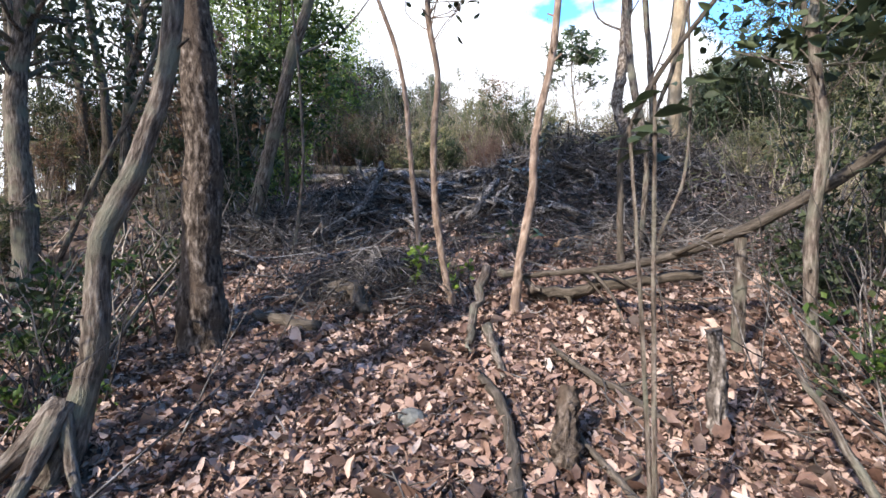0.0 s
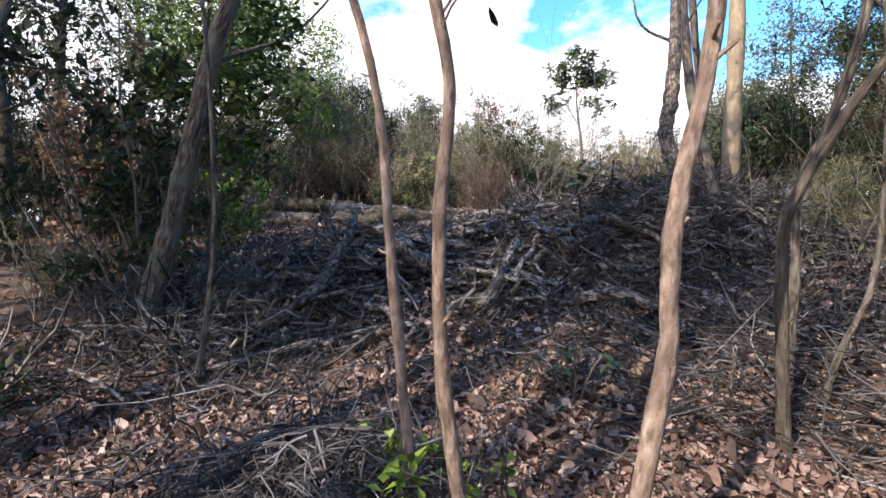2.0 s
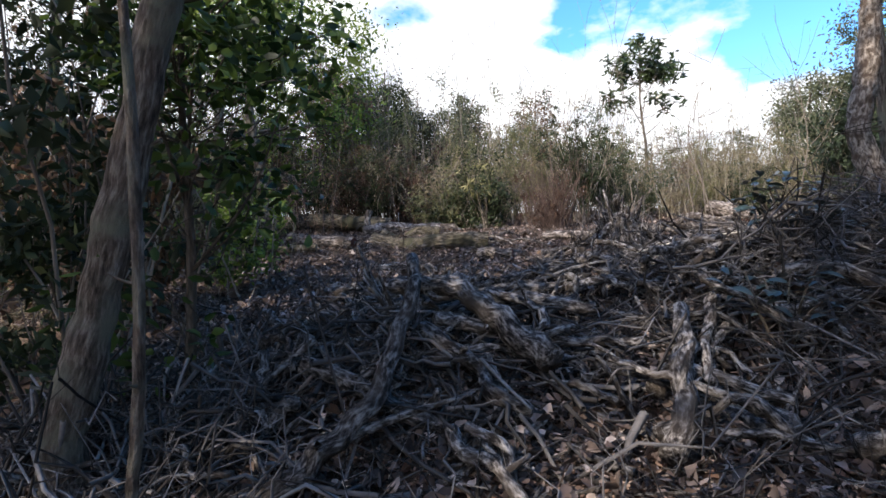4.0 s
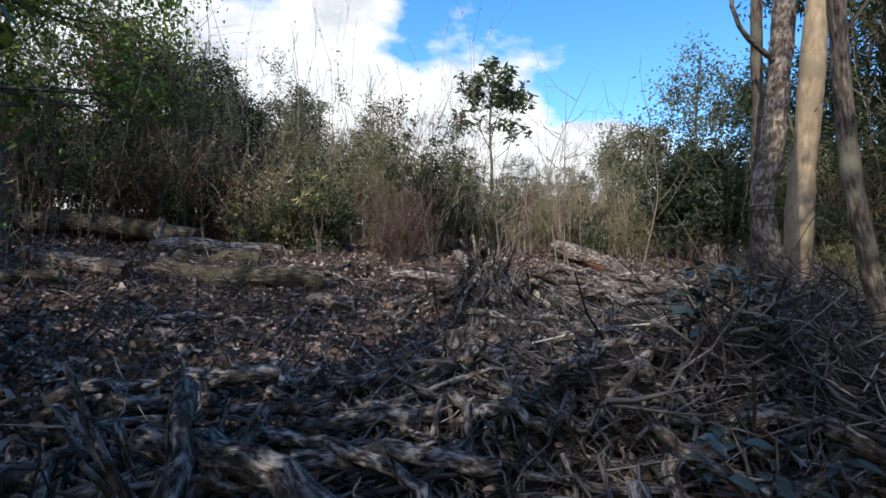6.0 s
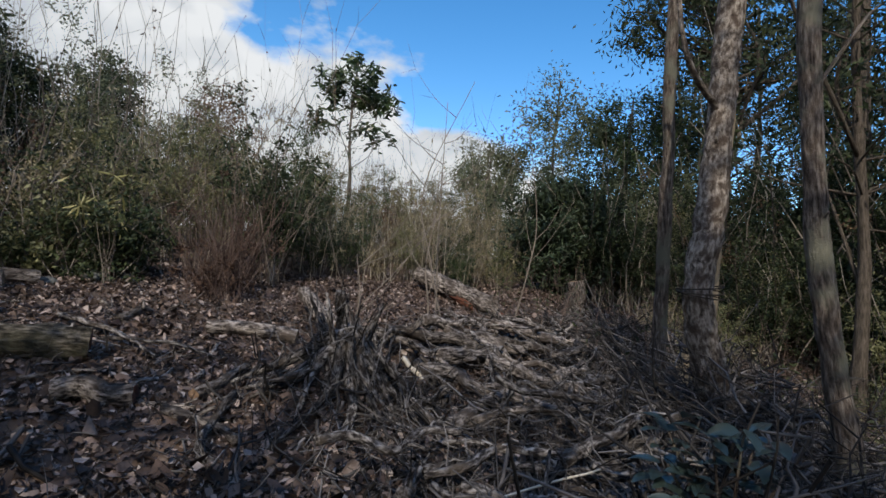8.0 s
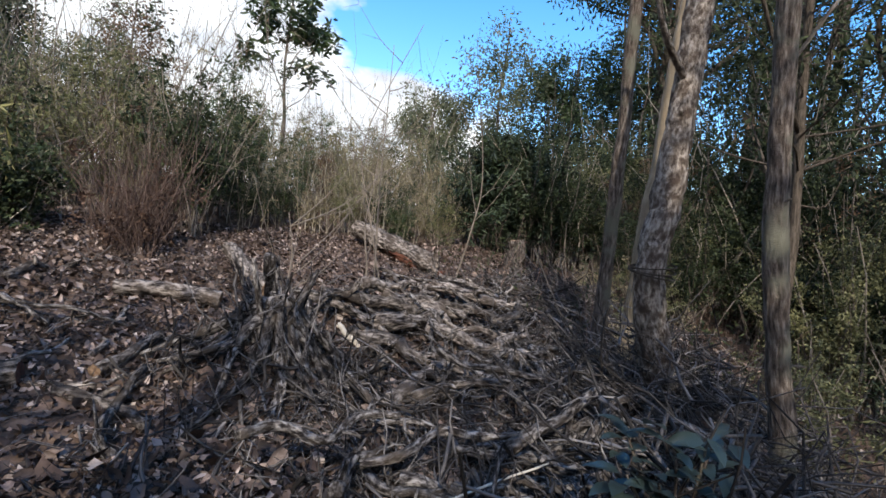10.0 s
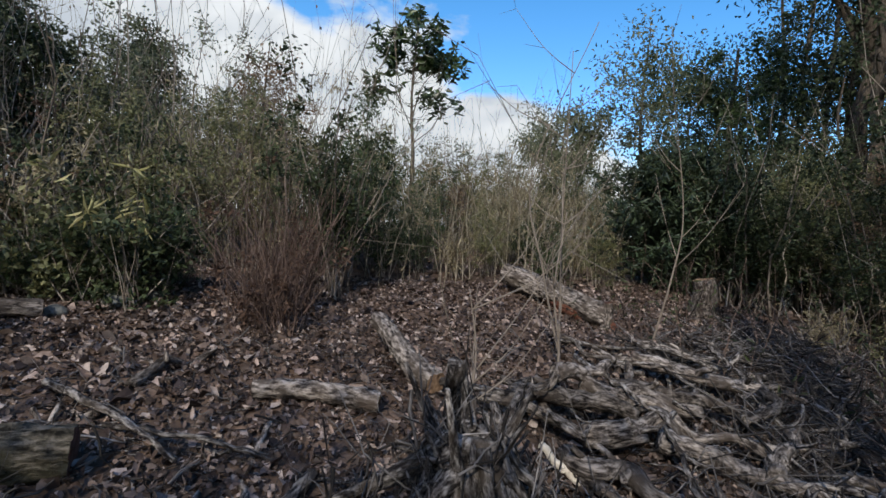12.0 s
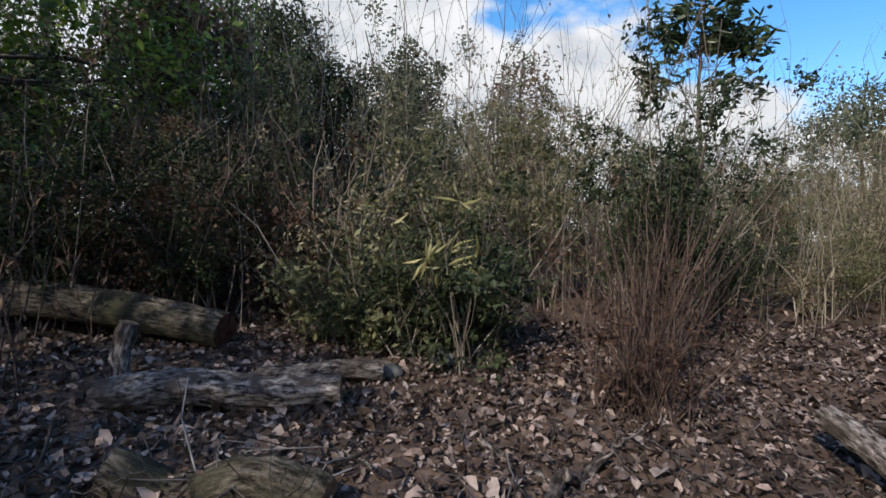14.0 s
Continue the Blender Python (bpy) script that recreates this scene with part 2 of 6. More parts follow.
LEAF_BROWN = leaf_material("dead_brown_leaf", (0.045, 0.026, 0.018), (0.10, 0.06, 0.042), (0.19, 0.12, 0.085), 0.7, 0.3, 0.2)
LEAF_YELLOW = leaf_material("yellow_green_leaf", (0.16, 0.16, 0.06), (0.33, 0.31, 0.13), (0.54, 0.49, 0.25), 0.5)
LEAF_BLUE = leaf_material("glossy_blue_green_leaf", (0.016, 0.027, 0.024), (0.034, 0.052, 0.046), (0.066, 0.09, 0.08), 0.3, 0.05, 0.6)
LEAF_CONIFER = leaf_material("conifer_needle", (0.010, 0.020, 0.009), (0.022, 0.04, 0.017), (0.045, 0.07, 0.03), 0.6, 0.05)
# greyed pale green: haze of the distance put into the leaf colour
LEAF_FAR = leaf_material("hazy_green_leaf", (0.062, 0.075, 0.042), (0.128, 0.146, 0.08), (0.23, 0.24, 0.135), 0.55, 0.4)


# ---------------- ground ----------------
MOUNDS = [(1.7, 6.3, 0.42, 1.0, 0.8), (0.3, 6.9, 0.24, 0.8, 0.7), (2.7, 7.1, 0.50, 0.9, 0.8), (-0.9, 6.0, 0.20, 0.8, 0.6),
          (1.05, 8.75, 0.26, 0.35, 0.3), (-0.4, 3.35, 0.12, 0.35, 0.25), (4.4, 11.2, -0.20, 0.9, 0.8), (2.2, 4.4, 0.14, 0.8, 0.5)]


def ground(x, y):
    """Height of the ground: a bank that climbs away from the start and eases off at its top."""
    x, y = np.asarray(x, float), np.asarray(y, float)
    z = np.where(y < -4, -0.924 + 0.02 * (y + 4), np.where(y < 10.4, 0.231 * y, 2.402 + 0.115 * (y - 10.4)))
    z = np.where(y > 20, 3.506 - 0.02 * (y - 20), z)
    z = z + 0.03 * np.sin(x * 2.1 + 0.7) * np.sin(y * 1.7 + x) + 0.018 * np.sin(x * 5.3 + y * 1.1) * np.sin(y * 4.7)
    for mx, my, h, sx, sy in MOUNDS:
        z = z + h * np.exp(-((x - mx) / sx) ** 2 - ((y - my) / sy) ** 2)
    return z - np.clip(np.abs(x) - 9, 0, 200) * 0.03


def gz(x, y):
    return float(ground(x, y))


# ---------------- mesh builders ----------------
class Grain(np.ndarray):
    """Vertices that carry their place round and along the wood."""

    grain = None


def mesh(name, verts, faces, mat, smooth=True):
    me = bpy.data.meshes.new(name)
    grain = verts.grain if isinstance(verts, Grain) else None
    verts = np.asarray(verts, np.float32).reshape(-1, 3)
    if isinstance(faces, np.ndarray):
        k = faces.shape[1]
        me.vertices.add(len(verts))
        me.vertices.foreach_set("co", verts.ravel())
        me.loops.add(faces.size)
        me.loops.foreach_set("vertex_index", faces.astype(np.int32).ravel())
        me.polygons.add(len(faces))
        me.polygons.foreach_set("loop_start", np.arange(0, faces.size, k, dtype=np.int32))
        me.update(calc_edges=True)
    else:
        me.from_pydata(verts.tolist(), [], faces)
    for m in (mat if isinstance(mat, (list, tuple)) else (mat,)):
        me.materials.append(m)
    if smooth:
        me.polygons.foreach_set("use_smooth", [True] * len(me.polygons))
    g = me.attributes.new("grain", "FLOAT_VECTOR", "POINT")
    g.data.foreach_set("vector", np.asarray(verts if grain is None or len(grain) != len(verts) else grain, np.float32).ravel())
    me.update()
    return me


def tube(points, radii, sides=8, lump=0.0, caps=True):
    """Quads of a tapered tube along points, with an uneven girth."""
    p = np.asarray(points, float)
    r = np.broadcast_to(np.asarray(radii, float), (len(p),))
    t = np.gradient(p, axis=0)
    t /= np.linalg.norm(t, axis=1, keepdims=True) + 1e-9
    a = np.array([1.0, 0, 0]) if abs(t[0, 0]) < 0.8 else np.array([0, 1.0, 0])
    verts, grain = [], []
    run = np.concatenate([[0], np.cumsum(np.linalg.norm(np.diff(p, axis=0), axis=1))]) + rng.uniform(0, 9)
    lumps = rng.normal(size=(len(p), sides))
    for _ in range(2):
        lumps[1:] = 0.55 * lumps[:-1] + 0.75 * lumps[1:]
    ang = np.arange(sides) * 2 * np.pi / sides
    n = np.cross(t[0], a)
    n /= np.linalg.norm(n)
    for i in range(len(p)):
        n = n - t[i] * (n @ t[i])
        n /= np.linalg.norm(n) + 1e-9
        b = np.cross(t[i], n)
        rr = r[i] * (1 + lump * lumps[i])
        grain.append(np.stack([r[i] * np.cos(ang), r[i] * np.sin(ang), np.full(sides, run[i])], 1))
        verts.append(p[i] + rr[:, None] * (np.cos(ang)[:, None] * n + np.sin(ang)[:, None] * b))
    v, grain = np.concatenate(verts), np.concatenate(grain)
    i0 = np.arange(len(p) - 1)[:, None] * sides
    j = np.arange(sides)
    k = (j + 1) % sides
    f = np.stack([i0 + j, i0 + k, i0 + sides + k, i0 + sides + j], -1).reshape(-1, 4)
    if caps:
        v = np.concatenate([v, p[:1], p[-1:]])
        grain = np.concatenate([grain, [(0, 0, run[0]), (0, 0, run[-1])]])
        c0, c1, o = len(v) - 2, len(v) - 1, (len(p) - 1) * sides
        f = np.concatenate([f, np.stack([k, j, np.full(sides, c0), np.full(sides, c0)], -1)[:, [0, 1, 2, 2]],
                            np.stack([o + j, o + k, np.full(sides, c1), np.full(sides, c1)], -1)[:, [0, 1, 2, 2]]])
    v = v.view(Grain)
    v.grain = grain
    return v, f


def faces_of(f):
    return [tuple(dict.fromkeys(q)) for q in f.tolist()]


class Soup:
    """Collects tubes and other pieces for one mesh."""

    def __init__(self):
        self.v, self.f, self.n = [], [], 0

    def add(self, v, f):
        self.v.append(v)
        self.f += [tuple(i + self.n for i in q) for q in (faces_of(f) if isinstance(f, np.ndarray) else f)]
        self.n += len(v)

    def mesh(self, name, mat):
        return mesh(name, np.concatenate(self.v), self.f, mat)


def spline(points, per=5):
    """Points on a smooth line through the given ones."""
    p = np.asarray(points, float)
    if len(p) < 3:
        s = np.linspace(0, 1, per + 1)[:, None]
        return p[0] * (1 - s) + p[-1] * s
    q = np.concatenate([[2 * p[0] - p[1]], p, [2 * p[-1] - p[-2]]])
    out = []
    for i in range(1, len(q) - 2):
        for s in np.arange(per) / per:
            out.append(0.5 * (2 * q[i] + (q[i + 1] - q[i - 1]) * s + (2 * q[i - 1] - 5 * q[i] + 4 * q[i + 1] - q[i + 2]) * s * s
                              + (3 * q[i] - q[i - 1] - 3 * q[i + 1] + q[i + 2]) * s ** 3))
    return np.array(out + [p[-1]])


def leaves(pos, length, width, up=0.0, droop=0.0, curl=0.15, normal=None):
    """Vertices and triangles of many small folded leaves, one at each place."""
    n = len(pos)
    d = rng.normal(size=(n, 3))
    d[:, 2] = d[:, 2] * 0.6 + up - droop
    d /= np.linalg.norm(d, axis=1, keepdims=True) + 1e-9
    z = rng.normal(size=(n, 3)) if normal is None else normal + rng.normal(size=(n, 3)) * 0.35
    s = np.cross(d, z)
    s /= np.linalg.norm(s, axis=1, keepdims=True) + 1e-9
    z = np.cross(s, d)
    L = (length * rng.uniform(0.6, 1.3, n))[:, None]
    W = (width * rng.uniform(0.7, 1.25, n))[:, None] * 0.5
    c = rng.normal(size=(n, 1)) * curl + curl
    v = np.stack([pos, pos + d * L * 0.32 + s * W + z * L * c * 0.5, pos + d * L * 0.72 + s * W * 0.72 + z * L * c * 0.45,
                  pos + d * L + z * L * c * rng.uniform(-0.6, 0.8, (n, 1)), pos + d * L * 0.72 - s * W * 0.72 + z * L * c * 0.45,
                  pos + d * L * 0.32 - s * W + z * L * c * 0.5, pos + d * L * 0.5], 1)
    tri = np.array([[0, 1, 6], [1, 2, 6], [2, 3, 6], [3, 4, 6], [4, 5, 6], [5, 0, 6]])
    f = (np.arange(n)[:, None, None] * 7 + tri).reshape(-1, 3)
    return v.reshape(-1, 3), f


def small_leaves(pos, length, width, droop=0.0):
    """Cheaper leaves of two triangles each, for crowns farther off."""
    n = len(pos)
    d = rng.normal(size=(n, 3))
    d[:, 2] -= droop
    d /= np.linalg.norm(d, axis=1, keepdims=True) + 1e-9
    s = np.cross(d, rng.normal(size=(n, 3)))
    s /= np.linalg.norm(s, axis=1, keepdims=True) + 1e-9
    z = np.cross(s, d)
    L = (length * rng.uniform(0.6, 1.3, n))[:, None]
    W = (width * rng.uniform(0.7, 1.25, n))[:, None] * 0.5
    v = np.stack([pos, pos + d * L * 0.45 + s * W + z * L * 0.1, pos + d * L, pos + d * L * 0.45 - s * W + z * L * 0.1], 1)
    f = (np.arange(n)[:, None, None] * 4 + np.array([[0, 1, 2], [0, 2, 3]])).reshape(-1, 3)
    return v.reshape(-1, 3), f


def part(name, me, parent, label=""):
    ob = new(name, me)
    ob.parent = parent
    if label:
        tagged(ob, label)
    return ob


def thing(name, x, y, z, label, category, group="", kind=""):
    ob = new(name)
    ob.empty_display_size = 0.2
    ob.location = (x, y, z)
    return tagged(ob, label, category, group, kind)


# ---------------- ground sheet ----------------
def build_ground():
    near_x = np.concatenate([np.linspace(-400, -14, 18), np.arange(-13.5, 16.5, 0.16), np.linspace(17, 400, 18)])
    near_y = np.concatenate([np.linspace(-400, -5, 16), np.arange(-4.7, 21, 0.16), np.linspace(22, 600, 22)])
    X, Y = np.meshgrid(near_x, near_y)
    Z = ground(X, Y)
    inside = (np.abs(X) < 12) & (Y > -4) & (Y < 19)
    Z = Z + np.where(inside, rng.normal(size=X.shape) * 0.012, 0)
    v = np.stack([X, Y, Z], -1).reshape(-1, 3)
    nx = len(near_x)
    i = (np.arange(len(near_y) - 1)[:, None] * nx + np.arange(nx - 1)).ravel()
    f = np.stack([i, i + 1, i + nx + 1, i + nx], 1)
    return tagged(new("ground", mesh("ground", v, f, SOIL)), "brown leaf-covered soil of a wooded bank", "ground", kind="structure")


GROUND = build_ground()


def scatter_litter(name, n, box, size, mat, label, lift=0.0):
    x = rng.uniform(box[0], box[1], n)
    y = rng.uniform(box[2], box[3], n)
    z = ground(x, y) + rng.uniform(0.0, 0.03, n) + lift
    nrm = np.tile(np.array([0.0, -0.22, 1.0]), (n, 1))
    pos = np.stack([x, y, z], 1)
    d = rng.normal(size=(n, 3))
    d[:, 2] = rng.normal(size=n) * 0.20 + 0.2 * d[:, 1]
    d /= np.linalg.norm(d, axis=1, keepdims=True)
    s = np.cross(d, nrm + rng.normal(size=(n, 3)) * 0.3)
    s /= np.linalg.norm(s, axis=1, keepdims=True)
    u = np.cross(s, d)
    L = (size * np.exp(rng.normal(size=n) * 0.32))[:, None]
    W = L * rng.uniform(0.12, 0.34, (n, 1))
    c = rng.uniform(-0.1, 0.55, (n, 1))
    e = rng.uniform(-0.25, 0.55, (n, 1))
    a = rng.uniform(-0.5, 0.5, (n, 1))
    k = rng.uniform(0.8, 1.15, (n, 6, 1))
    bow = s * L * rng.normal(size=(n, 1)) * 0.12
    v = np.stack([pos, pos + d * L * 0.28 * k[:, 0] + s * W * k[:, 1] + u * L * c * 0.6, pos + d * L * 0.68 + s * W * 0.8 * k[:, 2] + u * L * (c + a) * 0.6 + bow,
                  pos + d * L + u * L * a + bow * 1.6, pos + d * L * 0.66 - s * W * 0.8 * k[:, 3] + u * L * (e - a) * 0.6 + bow,
                  pos + d * L * 0.3 * k[:, 4] - s * W * k[:, 5] + u * L * e * 0.6, pos + d * L * 0.5 + u * L * 0.02 + bow * 0.4], 1)
    tri = np.array([[0, 1, 6], [1, 2, 6], [2, 3, 6], [3, 4, 6], [4, 5, 6], [5, 0, 6]])
    f = (np.arange(n)[:, None, None] * 7 + tri).reshape(-1, 3)
    return tagged(new(name, mesh(name, v.reshape(-1, 3), f, mat, smooth=True)), label, "leaf litter", kind="stuff")


scatter_litter("leaf_litter", 88000, (-3.4, 3.8, -0.8, 5.4), 0.046, LITTER, "crisp tan and brown fallen leaves thick on the soil")
scatter_litter("leaf_litter", 36000, (-2.0, 2.6, 0.2, 4.6), 0.022, LITTER, "crumbled bits of brown leaves", lift=0.004)
scatter_litter("leaf_litter", 84000, (-4.5, 6.5, 7.2, 12.8), 0.043, LITTER_GREY, "curled grey-brown fallen leaves on the upper bank")
scatter_litter("leaf_litter", 15000, (-2.8, 3.8, 5.0, 7.8), 0.048, LITTER_GREY, "dull brown fallen leaves among dead roots")
scatter_litter("leaf_litter", 16000, (-9, 9, -3, 14), 0.075, LITTER_GREY, "thin scatter of brown leaves at the wood's edge")
scatter_litter("leaf_litter", 15000, (-2.5, 3.6, 4.8, 8.2), 0.05, LITTER_GREY, "dry leaves caught on brushwood", lift=0.08)


def many_tubes(P, R, sides=4):
    """Vertices and quads of many thin tubes at once: P is tubes x rings x 3, R tubes x rings."""
    n, k, _ = P.shape
    T = np.gradient(P, axis=1)
    T /= np.linalg.norm(T, axis=2, keepdims=True) + 1e-9
    A = rng.normal(size=(n, 1, 3))
    N = np.cross(T, A)
    N /= np.linalg.norm(N, axis=2, keepdims=True) + 1e-9
    B = np.cross(T, N)
    ang = np.arange(sides) * 2 * np.pi / sides
    V = P[:, :, None] + R[:, :, None, None] * (np.cos(ang)[:, None] * N[:, :, None] + np.sin(ang)[:, None] * B[:, :, None])
    j = np.arange(sides)
    q = (j + 1) % sides
    f = []
    for i in range(k - 1):
        f.append(np.stack([i * sides + j, i * sides + q, (i + 1) * sides + q, (i + 1) * sides + j], -1))
    f = np.concatenate(f)
    F = (np.arange(n)[:, None, None] * k * sides + f).reshape(-1, 4)
    return V.reshape(-1, 3), F


def bent(p0, d, length, rings=5, bend=0.12, wave=0.025):
    """Rings of points along bent sticks from p0 in the directions d."""
    n = len(p0)
    s = np.linspace(0, 1, rings)[None, :, None]
    side = rng.normal(size=(n, 1, 3))
    wig = rng.normal(size=(n, rings, 3)) * wave
    wig[:, 0] = 0
    return p0[:, None] + (d[:, None] * s + side * bend * s * s + wig * s) * np.asarray(length).reshape(-1, 1, 1)


def trodden(P):
    """Presses twigs down along the trodden strip of the bank."""
    low = ground(P[..., 0], P[..., 1])
    strip = (P[..., 0] > -1.0) & (P[..., 0] < 0.45) & (P[..., 1] > 2.6) & (P[..., 1] < 8.7)
    P[..., 2] = np.clip(P[..., 2], low + 0.004, np.where(strip, low + 0.24, 99.0))


def brush(name, n, cx, cy, sx, sy, h, length, r, label, mat=STICK, flat=0.35, heading=None):
    """A heap of dead sticks lying over one another."""
    x = cx + rng.normal(size=n) * sx
    y = cy + rng.normal(size=n) * sy
    z = ground(x, y) + rng.uniform(0, 1, n) ** 1.5 * h * np.exp(-((x - cx) / sx / 1.6) ** 2 - ((y - cy) / sy / 1.6) ** 2) + 0.01
    d = rng.normal(size=(n, 3)) * np.array([1, 1, flat])
    if heading is not None:
        d = d * 0.6 + np.asarray(heading) * rng.choice([-1, 1], (n, 1))
    d /= np.linalg.norm(d, axis=1, keepdims=True)
    d[:, 2] += 0.2 * d[:, 1]
    L = length * rng.uniform(0.35, 1.4, n)
    P = bent(np.stack([x, y, z], 1) - d * L[:, None] * 0.5, d, L, 6, 0.30, 0.10)
    trodden(P)
    girth = 0.85 * r * rng.uniform(0.35, 1.6, n) ** 1.6
    v, f = many_tubes(P, girth[:, None] * np.linspace(1.1, 0.4, 6), 4)
    k = rng.integers(0, n, int(1.7 * n))        # side twigs
    j = rng.integers(1, 5, len(k))
    e = d[k] * 0.8 + rng.normal(size=(len(k), 3)) * 0.6
    Q = bent(P[k, j], e, L[k] * rng.uniform(0.2, 0.5, len(k)), 4, 0.25, 0.06)
    trodden(Q)
    v2, f2 = many_tubes(Q, (girth[k] * 0.6)[:, None] * np.linspace(1.0, 0.4, 4), 3)
    f2 = f2 + len(v)
    v, f = np.concatenate([v, v2]), np.concatenate([f, f2])
    root = thing(name, 0, 0, 0, label, "brushwood")
    tagged(part("twig_mass", mesh("twig_mass", v, f, mat), root), kind="stuff")
    for _ in range(26):
        x, y = cx + rng.normal() * sx * 0.8, cy + rng.normal() * sy * 0.8
        ob = part("stick", STICK_SHAPES[int(rng.integers(len(STICK_SHAPES)))], root)
        s = length * rng.uniform(0.6, 1.3)
        strip = -1.2 < x < 0.65 and 2.5 < y < 8.8
        ob.matrix_basis = Matrix.Translation((x, y, gz(x, y) + 0.04 + rng.uniform(0, 0.5) * (min(h, 0.15) if strip else h))) @ Matrix.Rotation(rng.uniform(0, 6.28), 4, "Z") @ Matrix.Rotation(rng.normal() * (0.12 if strip else 0.25 + 0.3 * flat), 4, "Y") @ Matrix.Diagonal((s, s * 0.8, s * 0.8, 1))
    return root


STICK_SHAPES = []
for _k in range(8):
    _q = spline([(-0.5, 0, 0), (-0.2, rng.normal() * 0.07, rng.normal() * 0.05), (0.2, rng.normal() * 0.07, rng.normal() * 0.05), (0.5, 0, 0)], 3)
    _v, _f = tube(_q, np.linspace(0.024, 0.009, len(_q)) * rng.uniform(0.6, 1.3), 6, 0.12)
    STICK_SHAPES.append(mesh("stick", _v, faces_of(_f), ROOTWOOD))


def stalks(name, bases, heights, r, mat, label, lean=0.12, kind="stuff", category="dry stems", foliage=None, per=6, size=(0.09, 0.02)):
    """A stand of tall thin dry stems, with some leaves still on them."""
    n = len(bases)
    d = rng.normal(size=(n, 3)) * lean
    d[:, 2] = 1
    P = bent(bases, d, heights, 7, 0.13, 0.022)
    R = (0.75 * r * rng.uniform(0.5, 1.5, n))[:, None] * np.linspace(1.0, 0.3, 7)
    v, f = many_tubes(P, R, 3)
    k = rng.integers(0, n, 3 * n)                # side twigs
    Q = bent(P[k, rng.integers(2, 6, 3 * n)], d[k] * 0.8 + rng.normal(size=(3 * n, 3)) * np.array([0.45, 0.45, 0.2]), np.asarray(heights)[k] * rng.uniform(0.08, 0.25, 3 * n), 4, 0.12, 0.03)
    v2, f2 = many_tubes(Q, np.full((3 * n, 1), 0.42 * r) * np.linspace(1.0, 0.35, 4), 3)
    v, f = np.concatenate([v, v2]), np.concatenate([f, f2 + len(v)])
    ob = tagged(new(name, mesh(name, v, f, mat)), label, category, kind=kind)
    if foliage is not None:
        k = rng.integers(2, 7, (n, per))
        s = rng.uniform(0, 1, (n, per, 1))
        a = np.take_along_axis(P, k[..., None].repeat(3, 2), 1)
        b = np.take_along_axis(P, (k - 1)[..., None].repeat(3, 2), 1)
        v, f = small_leaves((a * s + b * (1 - s)).reshape(-1, 3), size[0], size[1], 0.4)
        part("leaf", mesh(name + "_leaf", v, f, foliage, False), ob)
    return ob


def clumps(centre, radius, n_clump, n_leaf, spread):
    """Leaf places gathered in uneven clumps inside an ellipsoid, more of them toward its outside."""
    c = rng.normal(size=(n_clump, 3))
    c /= np.linalg.norm(c, axis=1, keepdims=True)
    c *= rng.uniform(0.25, 1.0, (n_clump, 1)) ** 0.6
    c = np.asarray(centre) + c * np.asarray(radius)
    w = rng.uniform(0.4, 1.6, n_clump)
    k = rng.choice(n_clump, n_leaf, p=w / w.sum())
    return c, c[k] + rng.normal(size=(n_leaf, 3)) * spread * rng.uniform(0.5, 1.3, (n_clump, 1))[k]


